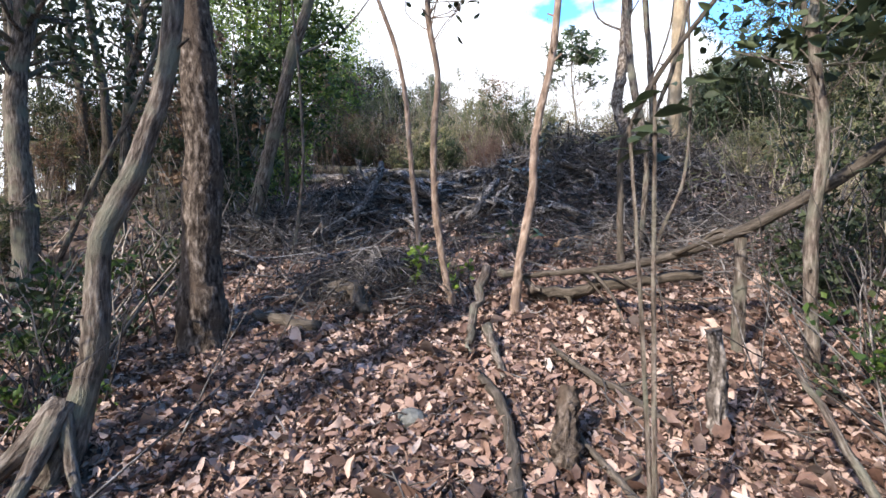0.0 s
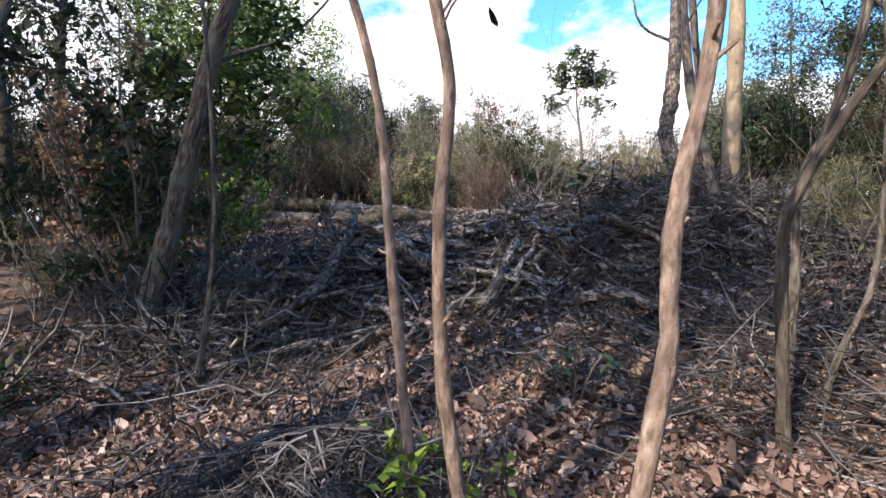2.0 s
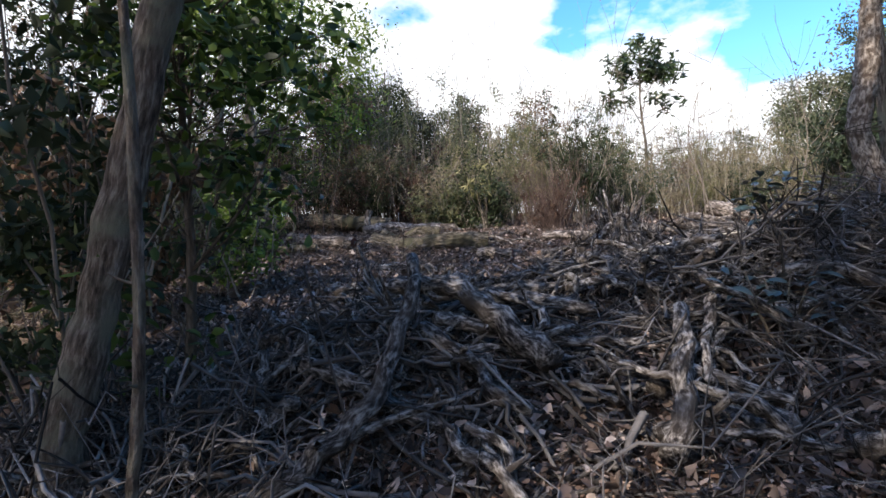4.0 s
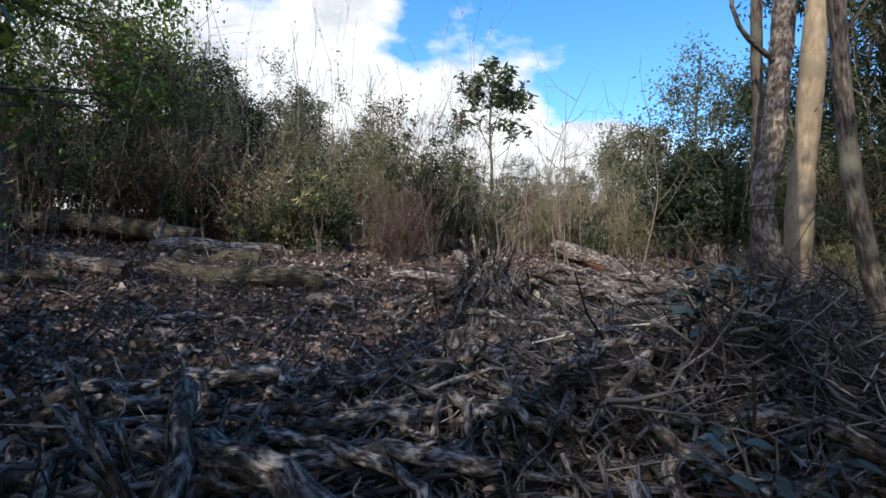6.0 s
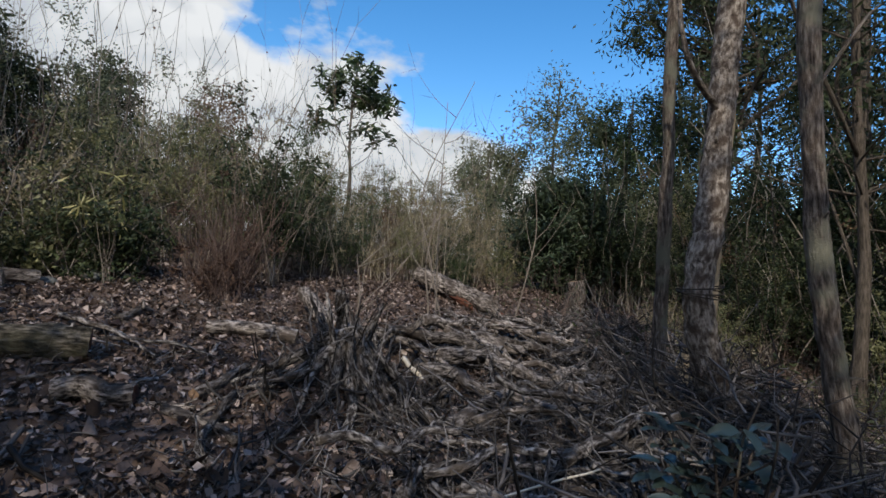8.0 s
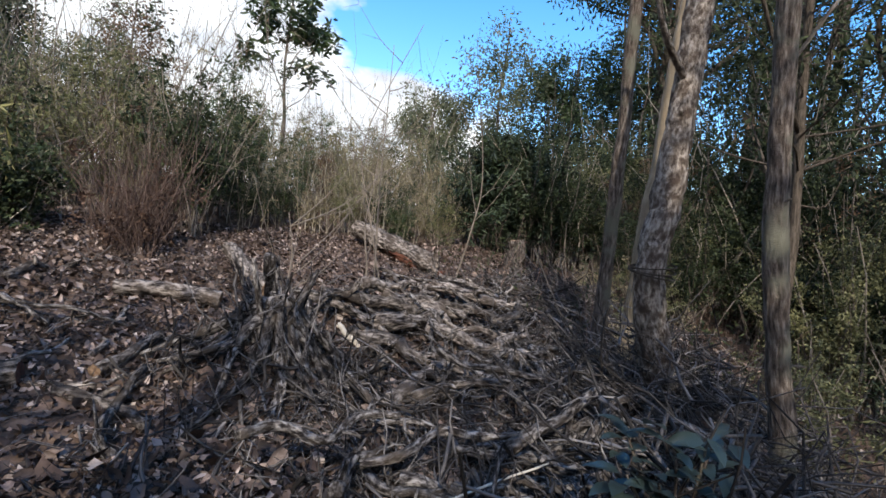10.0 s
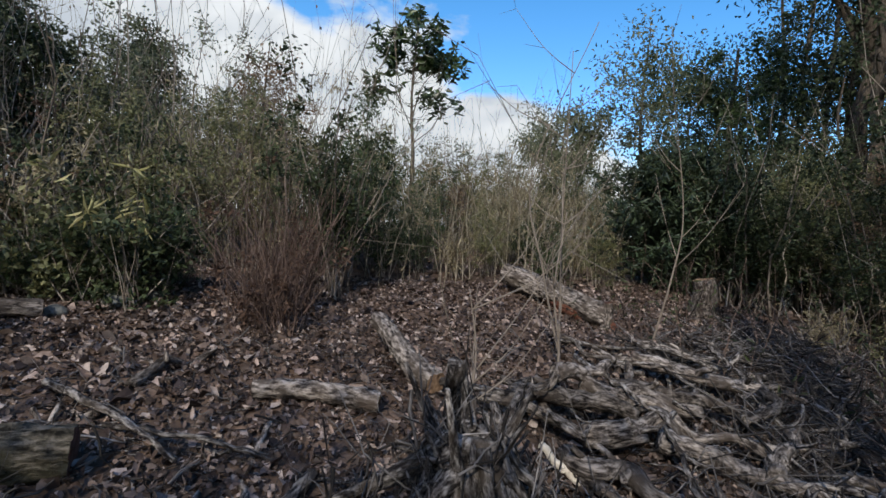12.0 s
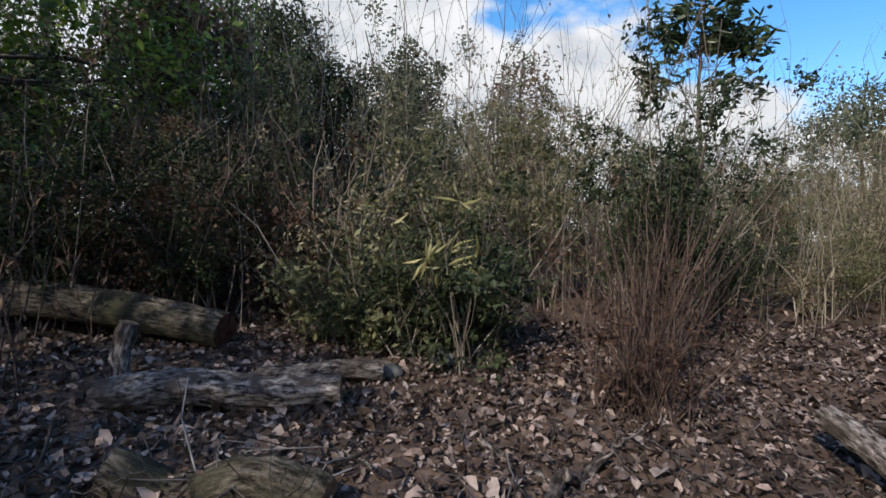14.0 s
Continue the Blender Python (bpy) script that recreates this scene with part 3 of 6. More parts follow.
def tree(name, x, y, line, r0, r1, bark, label, category="tree", crowns=(), leaf=None, size=(0.09, 0.04), flare=1.5, limbs=(), droop=0.2,
         group="", lump=0.05, sides=10, near=False, spread=0.24):
    """A trunk along line (offsets from its foot), limbs (start share of the trunk, end offset, radius) and leaf crowns
    (centre offset, radii, clumps, leaves) with twigs to each clump."""
    z0 = gz(x, y) - 0.05
    root = thing(name, x, y, z0, label, category, group)
    p = spline(np.array(line, float), 6)
    s = np.linspace(0, 1, len(p))
    r = r0 + (r1 - r0) * s
    p[2:-1] += rng.normal(size=(len(p) - 3, 3)) * (r0 * 0.05) * np.array([1, 1, 0.3])
    r = r * (1 + (flare - 1) * np.exp(-s * len(p) / 2.2)) * (1 + 0.06 * np.sin(s * 31 + x))
    close = math.hypot(x, y - 5) < 5.5
    if close:                                   # rings every 4 cm with bark relief
        m = int(len(p) * 3.2)
        u = np.linspace(0, len(p) - 1, m)
        k = np.minimum(u.astype(int), len(p) - 2)
        w = (u - k)[:, None]
        pf, rf = p[k] * (1 - w) + p[k + 1] * w, np.interp(u, np.arange(len(p)), r)
        v, f = tube(pf, rf * (1 + rng.normal(size=m) * 0.012), sides * 2, lump * 0.45)
    else:
        v, f = tube(p, r, sides, lump)
    part("trunk", mesh("trunk", v, faces_of(f), bark), root)
    if math.hypot(x, y - 4) < 5.5:              # broken side twigs on the trunks by the path
        for _ in range(4):
            i = int(rng.integers(len(p) // 6, len(p) * 3 // 4))
            a = rng.uniform(0, 6.28)
            d = np.array([math.cos(a), math.sin(a), rng.uniform(0.2, 0.9)]) * (r[i] + rng.uniform(0.01, 0.06))
            q = spline([p[i], p[i] + d * 0.6, p[i] + d + rng.normal(size=3) * 0.006], 3)
            v, f = tube(q, np.linspace(min(r[i] * 0.4, 0.009), min(r[i] * 0.2, 0.005), len(q)), 5, 0.1)
            part("twig_stub", mesh("twig_stub", v, faces_of(f), bark), root)
    for share, end, rad in limbs:
        i = int(share * (len(p) - 1))
        a, b = p[i], np.array(end, float)
        mid = a * 0.5 + b * 0.5 + rng.normal(size=3) * 0.12 * np.linalg.norm(b - a)
        q = spline([a, mid, b], 5)
        v, f = tube(q, np.linspace(rad, rad * 0.3, len(q)), 6, 0.05)
        part("limb", mesh("limb", v, faces_of(f), bark), root)
    if crowns:
        pos, twig = [], Soup()
        for centre, radii, nc, nl in crowns:
            c, l = clumps(centre, radii, nc, nl, spread)
            pos.append(l)
            for t in c[: min(nc, 26)]:
                i = np.argmin(np.linalg.norm(p - t, axis=1) + np.maximum(p[:, 2] - t[2] + 0.3, 0) * 2)
                q = spline([p[i], (p[i] + t) / 2 + rng.normal(size=3) * 0.12, t], 3)
                twig.add(*tube(q, np.linspace(0.005 if near else max(r1 * 0.5, 0.012), 0.002 if near else 0.004, len(q)), 4, 0, False))
        tagged(part("branchwork", twig.mesh("branchwork", bark), root), kind="stuff")
        v, f = (leaves if near else small_leaves)(np.concatenate(pos), size[0], size[1], droop=droop)
        part("crown", mesh("crown", v, f, leaf, False), root)
    return root


def shrub(name, x, y, h, wide, stems, n_leaf, leaf, stem, size, label, category="shrub", group="", low=0.25, r=0.009):
    """Many thin stems from one foot, leafy in their upper part."""
    root = thing(name, x, y, gz(x, y) - 0.02, label, category, group)
    p0 = np.zeros((stems, 3))
    p0[:, :2] = rng.normal(size=(stems, 2)) * wide * 0.16
    d = rng.normal(size=(stems, 3)) * wide / h * 0.42
    d[:, 2] = 1
    L = h * rng.uniform(0.55, 1.08, stems)
    P = bent(p0, d, L, 6, 0.16)
    v, f = many_tubes(P, (r * rng.uniform(0.6, 1.6, stems))[:, None] * np.linspace(1, 0.3, 6), 4)
    part("stem", mesh("stem", v, f, stem), root)
    if n_leaf:
        sprays = max(n_leaf // 34, 8)
        i = rng.integers(0, stems, sprays)
        s = low + (0.93 - low) * rng.uniform(0, 1, sprays) ** 0.95
        k = np.clip((s * 5).astype(int), 0, 4)
        u = (s * 5 - k)[:, None]
        c = P[i, k] * (1 - u) + P[i, k + 1] * u + rng.normal(size=(sprays, 3)) * wide * 0.10
        w = rng.integers(0, sprays, n_leaf)
        q = c[w] + rng.normal(size=(n_leaf, 3)) * wide * 0.055 * rng.uniform(0.5, 1.4, (sprays, 1))[w]
        q[:, 2] = np.maximum(q[:, 2], 0.03)
        v, f = small_leaves(q, size[0], size[1], 0.1)
        part("foliage", mesh("foliage", v, f, leaf, False), root)
    return root


def at(x, y, h):
    return (x, y, gz(x, y) + h)


def log(name, a, b, r0, r1, mat, label, ends=(CUT, CUT), sag=0.0, lump=0.07, category="log", group="", sides=12, wiggle=0.024, moss=False):
    """A fallen trunk from a to b (world places of its axis), with its two end faces."""
    a, b = np.array(a, float), np.array(b, float)
    L = np.linalg.norm(b - a)
    root = thing(name, *a, label, category, group)
    root.rotation_mode = "QUATERNION"
    root.rotation_quaternion = Vector(b - a).to_track_quat("Z", "X")
    off = rng.normal(size=(2, 2)) * wiggle * L
    p = spline([(0, 0, 0), (off[0, 0], off[0, 1], L * 0.33), (off[1, 0], off[1, 1], L * 0.68), (0, 0, L)], 9)
    r = np.linspace(r0, r1, len(p)) * (1 + rng.normal(size=len(p)) * 0.035)
    sides = sides * 2 + 6
    v, f = tube(p, r, sides, lump * 0.6, caps=False)
    ridge = 1 + np.tile(rng.normal(size=sides) * 0.06, len(p))[:, None]
    along = v.grain
    v = np.repeat(p, sides, 0) + (v - np.repeat(p, sides, 0)) * ridge
    v.grain = along
    part("bark", mesh("bark", v, f, mat), root)
    for i, j, m in ((0, 1, ends[0]), (-1, -2, ends[1])):
        ring = v[:sides] if i == 0 else v[-sides:]
        c = p[i] + (p[j] - p[i]) * 0.02
        vv = np.concatenate([ring, ring * 0.5 + c * 0.5 + rng.normal(size=(sides, 3)) * r0 * 0.05, [c]])
        k = np.arange(sides)
        q = (k + 1) % sides
        ff = [(int(x), int(y), int(y) + sides, int(x) + sides) for x, y in zip(k, q)] + [(int(x) + sides, int(y) + sides, 2 * sides) for x, y in zip(k, q)]
        part("end_face", mesh("end_face", vv, ff, m), root)
    return root


def stick(name, pts, r0, r1, mat, label, category="branch", group="", forks=0, sides=7):
    """A fallen or leaning branch along world places, with a few side twigs."""
    p = np.array(pts, float)
    root = thing(name, *p[0], label, category, group)
    q = spline(p - p[0], 5)
    q[1:-1] += rng.normal(size=(len(q) - 2, 3)) * r0 * 0.25
    v, f = tube(q, np.linspace(r0, r1, len(q)), sides, 0.08)
    part("wood", mesh("wood", v, faces_of(f), mat), root)
    for _ in range(max(forks, 1)):
        i = rng.integers(len(q) // 4, len(q) - 1)
        d = (q[i] - q[i - 1]) / np.linalg.norm(q[i] - q[i - 1]) + rng.normal(size=3) * 0.6
        d[2] = min(d[2], 0.5)
        L = min(np.linalg.norm(q[-1]) * rng.uniform(0.12, 0.3), 0.32)
        w = spline([q[i], q[i] + d * L * 0.5, q[i] + d * L + rng.normal(size=3) * 0.06], 3)
        rr = r0 + (r1 - r0) * i / len(q)
        v, f = tube(w, np.linspace(rr * 0.6, rr * 0.15, len(w)), 5, 0, True)
        part("twig", mesh("twig", v, faces_of(f), mat), root)
    return root


# ---------------- standing trees by the path ----------------
# the high crown is out of view, placed to shade the heap's right side
CURVED_TREE = tree("tree", -1.30, 1.72, [(-0.10, -0.12, -0.05), (-0.02, -0.02, 0.25), (0.04, 0.02, 0.55), (0.06, 0.05, 0.9), (0.20, 0.14, 1.3), (0.32, 0.22, 2.0), (0.36, 0.2, 4.0), (0.6, 0.3, 6.5)],
     0.055, 0.03, BARK_GREY, "curved grey-brown young tree with a flaring foot", crowns=[((0.2, 0.3, 6.0), (1.5, 1.3, 1.0), 30, 480)], leaf=LEAF_DARK, flare=2.0)
for k, (a, L, r) in enumerate(((-2.5, 0.34, 0.045), (-1.5, 0.30, 0.04), (-0.5, 0.22, 0.03), (2.9, 0.26, 0.035), (1.4, 0.2, 0.03))):
    c, sn = math.cos(a), math.sin(a)
    q = spline([(-0.04, -0.06, 0.30), (-0.06 + 0.4 * L * c, -0.08 + 0.4 * L * sn, 0.13), (-0.08 + L * c, -0.1 + L * sn, gz(-1.38 + L * c, 1.62 + L * sn) - CURVED_TREE.location.z - 0.02)], 5)
    v, f = tube(q, np.linspace(r * 1.1, r * 0.45, len(q)), 12, 0.06)
    part("root", mesh("root", v, faces_of(f), BARK_GREY), CURVED_TREE)
# crown above the view, offset and thickened to darken the ground at right
tree("tree", -1.36, 2.72, [(0.0, 0, 0), (0.02, 0.0, 0.6), (0.05, 0.02, 1.3), (0.02, 0.04, 2.2), (-0.1, 0.05, 4.5), (-0.1, 0.2, 7.5)],
     0.115, 0.07, BARK_ROUGH, "stout tree with flaking rough bark", crowns=[((0.6, 0.1, 7.0), (1.9, 1.9, 1.3), 44, 2800)], leaf=LEAF_DARK, lump=0.09, sides=14, flare=1.5)
tree("tree", -1.92, 5.05, [(-0.02, 0.02, -0.05), (-0.08, 0.0, 0.3), (0.04, -0.02, 0.7), (0.22, -0.08, 1.2), (0.42, -0.16, 1.8), (0.70, -0.25, 2.5), (1.2, -0.4, 4.0)],
     0.085, 0.045, BARK_GREY, "leaning grey tree with sticks heaped round its foot",
     limbs=[(0.62, (0.28, 0.1, 2.0), 0.025), (0.7, (1.6, 0.9, 3.6), 0.02)])
tree("sapling", -1.43, 4.50, [(0, 0, 0), (0.07, -0.02, 0.3), (0.14, -0.06, 0.65), (0.19, -0.1, 1.0), (0.2, -0.14, 1.7), (0.17, -0.2, 2.6)],
     0.019, 0.010, BARK_GREY, "thin crooked grey sapling", "sapling", flare=1.3, group="saplings along the path", sides=7)
tree("sapling", -0.13, 3.42, [(0.02, 0.0, 0), (-0.01, 0.0, 0.45), (-0.04, 0, 0.95), (-0.06, 0.0, 1.4), (-0.12, -0.01, 1.75), (-0.3, 0.02, 2.4), (-0.4, 0.1, 3.6)],
     0.021, 0.013, BARK_SMOOTH, "slender brown sapling with a bent top", "sapling", flare=1.2, group="saplings along the path", sides=8)
tree("sapling", 0.06, 3.22, [(0.04, 0, 0), (-0.02, 0, 0.3), (-0.06, 0.0, 0.75), (-0.05, 0, 1.2), (-0.01, 0, 1.58), (-0.06, 0.0, 2.05), (0.0, 0.05, 3.0), (0.2, 0.1, 4.2)],
     0.026, 0.016, BARK_SMOOTH, "slender tan sapling with smooth bark", "sapling", flare=1.2, group="saplings along the path", sides=9,
     crowns=[((0.12, 0.0, 2.2), (0.42, 0.25, 0.2), 10, 120), ((0.1, 0.1, 3.6), (0.7, 0.7, 0.6), 12, 260)], leaf=LEAF_DARK, size=(0.075, 0.035), near=True, spread=0.07)
tree("sapling", 0.50, 3.05, [(-0.02, 0, 0), (0.03, 0, 0.4), (0.12, 0, 0.8), (0.15, 0, 1.15), (0.26, 0.0, 1.6), (0.32, 0, 2.0), (0.42, 0.0, 3.2), (0.5, 0.1, 4.4)],
     0.030, 0.019, BARK_SMOOTH, "slim tan sapling leaning a little", "sapling", flare=1.15, group="saplings along the path", sides=9,
     crowns=[((0.4, 0.1, 4.3), (0.8, 0.8, 0.6), 12, 260)], leaf=LEAF_SHINY, size=(0.10, 0.04))
tree("sapling", 1.36, 3.72, [(0.0, 0, 0), (0.01, 0, 0.5), (0.03, 0, 0.95), (0.10, -0.02, 1.15), (0.33, -0.1, 1.55), (0.6, -0.2, 1.9), (1.1, -0.3, 2.5)],
     0.027, 0.015, BARK_DARK, "dark sapling bending over to one side", "sapling", flare=1.15, sides=8, group="saplings along the path",
     limbs=[(0.55, (0.5, 0.1, 2.2), 0.012)])
tree("sapling", 1.66, 4.15, [(0.0, 0, 0), (0.06, 0, 0.6), (0.10, 0, 1.05), (0.26, -0.1, 1.5), (0.40, -0.15, 2.1), (0.6, -0.2, 3.2)],
     0.024, 0.013, BARK_GREY, "thin grey sapling beside a dark one", "sapling", flare=1.15, sides=8, group="saplings along the path")
tree("sapling", 1.75, 4.0, [(-0.05, 0, 0), (0.05, 0, 0.3), (0.2, -0.03, 0.65), (0.26, -0.05, 1.2), (0.24, -0.1, 1.8), (0.3, 0, 2.8)],
     0.016, 0.009, BARK_GREY, "wiry crooked grey sapling", "sapling", flare=1.1, sides=6, group="saplings along the path")
tree("sapling", 1.72, 2.15, [(0.0, 0, 0), (0.0, 0, 0.6), (0.06, 0, 1.1), (0.03, 0, 1.6), (0.2, 0.1, 2.5), (0.3, 0.1, 4.0)],
     0.03, 0.018, BARK_GREY, "grey sapling at the edge of dense shade", "sapling", flare=1.1, sides=7, group="saplings along the path",
     crowns=[((0.15, 0.2, 1.75), (0.55, 0.5, 0.35), 16, 420)], leaf=LEAF_DARK, near=True, size=(0.10, 0.045), spread=0.12)

tree("tree", -3.55, 4.0, [(0, 0, 0), (0.02, 0, 0.8), (0.0, 0, 1.6), (0.15, 0.05, 2.6), (0.3, 0.1, 4.5), (0.2, 0.1, 7.0)], 0.095, 0.06, BARK_GREY, "grey woodland tree with a straight trunk", flare=1.3,
     limbs=[(0.4, (-0.9, 0.3, 3.6), 0.03), (0.5, (0.9, 0.6, 4.2), 0.03)], crowns=[((0.2, 0.1, 5.6), (1.6, 1.5, 1.3), 26, 900), ((0.0, 0.2, 2.7), (1.3, 1.0, 0.8), 20, 480)], leaf=LEAF_DARK, size=(0.12, 0.055))
tree("tree", -3.75, 5.5, [(0, 0, 0), (0.1, 0, 0.9), (0.22, 0, 1.8), (0.45, 0.05, 2.9), (0.6, 0.1, 5.0)], 0.055, 0.035, BARK_GREY, "slim grey woodland tree leaning slightly", flare=1.2,
     crowns=[((0.5, 0.1, 4.4), (1.3, 1.2, 1.1), 20, 650), ((0.2, 0.3, 2.5), (1.2, 1.0, 0.9), 22, 560)], leaf=LEAF_DARK, size=(0.12, 0.055))
tree("tree", -3.2, 4.6, [(-0.6, 0, 0), (-0.2, 0.05, 0.8), (0.3, 0.1, 1.7), (0.6, 0.2, 2.6)], 0.03, 0.018, BARK_GREY, "thin leaning dead tree", flare=1.1, sides=7)

# trees at the clearing's edge
ROUGH_TREE = tree("tree", 2.50, 7.2, [(0.22, -0.12, -0.3), (0.12, -0.05, 0.2), (-0.06, 0, 0.75), (0.0, 0, 1.2), (0.08, 0.02, 1.8), (0.14, 0.03, 2.6), (0.12, 0, 3.6), (0.3, 0.1, 5.0), (0.5, 0.1, 7.5)],
     0.086, 0.056, BARK_FLAKY, "crooked tree with pale flaking bark and a wire ring", lump=0.10, sides=14, flare=1.1,
     limbs=[(0.6, (1.0, 0.3, 4.0), 0.035), (0.5, (-0.25, 0.15, 3.3), 0.02)])
tree("tree", 3.50, 7.78, [(-0.12, 0, -0.2), (-0.08, 0, 0.5), (0.0, 0, 1.6), (0.1, 0, 2.8), (0.2, 0.0, 4.2), (0.35, 0.1, 8.0)],
     0.11, 0.075, BARK_PALE, "straight tree with smooth pale tan bark", lump=0.02, sides=16, flare=1.15)
tree("tree", 3.18, 7.93, [(0.03, 0, -0.2), (0.02, 0, 0.9), (0.0, 0, 1.8), (-0.05, 0, 3.0), (0.05, 0, 4.2), (0.1, 0.1, 7.0)],
     0.052, 0.038, BARK_GREY, "slim straight grey tree", lump=0.03, flare=1.1)
tree("tree", 2.42, 6.72, [(0.24, -0.20, -0.3), (0.17, -0.15, 0.3), (0.08, -0.07, 0.9), (0.03, 0.0, 1.7), (0.04, 0.05, 2.8), (0.05, 0.05, 4.0), (0.2, 0.1, 6.5)],
     0.055, 0.04, BARK_GREY, "slender shaded tree with furrowed bark", flare=1.25, lump=0.06,
     limbs=[(0.55, (0.45, -0.1, 2.4), 0.012), (0.7, (-0.3, 0.4, 3.8), 0.02)])

for k in range(3):
    a = np.linspace(0, 2 * np.pi, 19)
    v, f = tube(np.stack([-0.05 + 0.115 * np.cos(a), 0.115 * np.sin(a), 0.80 + 0.02 * k + 0.015 * np.sin(a + k)], 1), 0.004, 5, 0, False)
    part("wire", mesh("wire", v, f, BARK_DARK), ROUGH_TREE, "dark wire wound round the trunk")

# ---------------- woods on both sides ----------------
for x, y, h, r, lean in ((-6.0, 6.7, 7.5, 0.15, 0.4), (-4.6, 5.2, 6.5, 0.06, -0.3), (-7.6, 5.4, 8.0, 0.12, 0.2), (-8.5, 9.5, 8.0, 0.14, 0.1),
                         (-9.5, 7.0, 8.5, 0.13, 0.3), (-7.2, 11.0, 8.0, 0.12, 0.2)):
    tree("tree", x, y, [(0, 0, 0), (lean * 0.15, 0, h * 0.25), (lean * 0.5, 0.1, h * 0.55), (lean, 0.1, h)], r, r * 0.35, BARK_DARK,
         "tall dark-barked tree, seen or added for shade", crowns=[((lean * 0.6, 0, h * 0.66), (1.4, 1.3, h * 0.26), 34, 1500), ((lean * 0.4, 0, h * 0.38), (1.3, 1.2, 0.8), 14, 420)], leaf=LEAF_DARK,
         size=(0.12, 0.055), group="trees of the shady wood")
for x, y, h, r, lean in ((12.8, 10.4, 8.0, 0.13, 0.7), (9.0, 8.6, 8.5, 0.12, -0.2), (6.2, 6.3, 7.0, 0.08, 0.2), (5.2, 7.4, 6.5, 0.06, -0.2), (10.5, 11.5, 9.0, 0.14, 0.1), (7.8, 7.0, 8.0, 0.10, 0.1), (5.0, 4.6, 6.0, 0.07, 0.3),
                         (12.5, 9.0, 9.0, 0.14, -0.1), (8.0, 4.5, 8.0, 0.12, 0.2), (4.2, 2.9, 6.0, 0.06, 0.1)):
    tree("tree", x, y, [(0, 0, 0), (-lean * 0.3, 0, h * 0.25), (lean * 0.3, 0.1, h * 0.55), (lean, 0.1, h)], r, r * 0.35, BARK_DARK,
         "shaded dark tree with drooping narrow leaves", crowns=[((lean * 0.5, 0, h * 0.72), (1.7, 1.7, h * 0.22), 34, 2600), ((lean, 0, h * 0.42), (1.3, 1.3, 0.7), 12, 420)], leaf=LEAF_DARK,
         size=(0.10, 0.032), droop=0.7, group="trees of the dark wood", spread=0.2,
         limbs=[(0.4, (lean + 1.1, 0.3, h * 0.62), r * 0.35), (0.5, (lean - 1.0, -0.4, h * 0.7), r * 0.35), (0.32, (0.7, 0.9, h * 0.5), r * 0.3)])

# unseen trees, added so their crowns shade the lower bank and heap
for x, y, h, n in ((-6.9, 1.3, 7.4, 1900), (-5.5, 0.9, 7.2, 2400), (-4.2, 1.3, 7.4, 110), (-2.95, 0.9, 7.2, 260), (-1.9, 0.75, 7.3, 260), (3.6, -2.5, 8.0, 850), (-1.5, -5.5, 8.5, 850), (1.8, -6.0, 8.0, 850), (6.0, 0.0, 8.0, 1200), (-8.5, -2.0, 8.0, 1200)):
    tree("tree", x, y, [(0, 0, 0), (0.1, 0, h * 0.25), (-0.1, 0.1, h * 0.55), (0.1, 0.1, h)], 0.09, 0.04, BARK_DARK, "tall dark-barked tree, seen or added for shade",
         crowns=[((0, 0, h * 0.86), (1.0, 1.0, h * 0.13), 24, n)], leaf=LEAF_DARK, size=(0.15, 0.075), group="trees of the shady wood")

WOOD = [tree("tree", -30 - 4 * k, -40, [(0, 0, 0), (0.1, 0, 2.0), (-0.15, 0.1, 4.6), (0.15, 0.1, 8.2)], 0.11, 0.04, BARK_DARK, "dense dark wood tree, some added unseen to cut skylight",
                crowns=[((0, 0, 5.9), (1.7, 1.7, 2.3), 36, 2500), ((0.2, 0, 1.9), (1.4, 1.4, 1.4), 30, 2800)], leaf=LEAF_DARK, size=(0.13, 0.06), group="trees of the surrounding wood") for k in range(3)]
# copies behind the start are unseen, added to hold back sky light
for x, y in ((2.2, -3.6), (5.0, -3.0), (0.2, -7.5), (3.4, -6.8), (7.2, -5.5), (-2.5, -8.5), (-9.5, -1.0), (7.0, -1.0), (8.8, 1.5), (10.5, -2.0), (10.8, 3.8), (-6.5, -9.5), (6.5, -9.5), (-12, -5.5),
             (-12.5, 15), (-8.8, 16.0), (-6.8, 18.0), (-10.5, 19.0), (12.2, 6.2), (11.2, 8.8), (13.8, 11.0), (14.5, 7.5), (12.0, 12.6), (15.8, 13.5), (16.5, 9.5), (13.0, 2.0), (13.4, 13.8), (15.2, 15.2), (17.0, 17.0), (18.5, 13.0)):
    copy_thing(WOOD[int(rng.integers(3))], Matrix.Translation((x, y, gz(x, y) - 0.05)) @ Matrix.Rotation(rng.uniform(0, 6.28), 4, "Z") @ Matrix.Scale(rng.uniform(0.85, 1.15), 4))
for ob in WOOD:
    for o in (*ob.children_recursive, ob):
        bpy.data.objects.remove(o)

# taller unseen trees, added to throw shade on the brush heap's right
for x, y, h, n in ((-4.6, -1.8, 11.0, 150), (-5.7, -0.6, 11.2, 110), (-4.3, -0.3, 10.8, 900)):
    tree("tree", x, y, [(0, 0, 0), (0.1, 0, h * 0.25), (-0.1, 0.1, h * 0.55), (0.1, 0.1, h)], 0.12, 0.05, BARK_DARK, "tall dark-barked tree, seen or added for shade",
         crowns=[((0, 0, h * 0.82), (1.4, 1.4, 1.2), 30, n)], leaf=LEAF_DARK, size=(0.15, 0.075), group="trees of the shady wood")

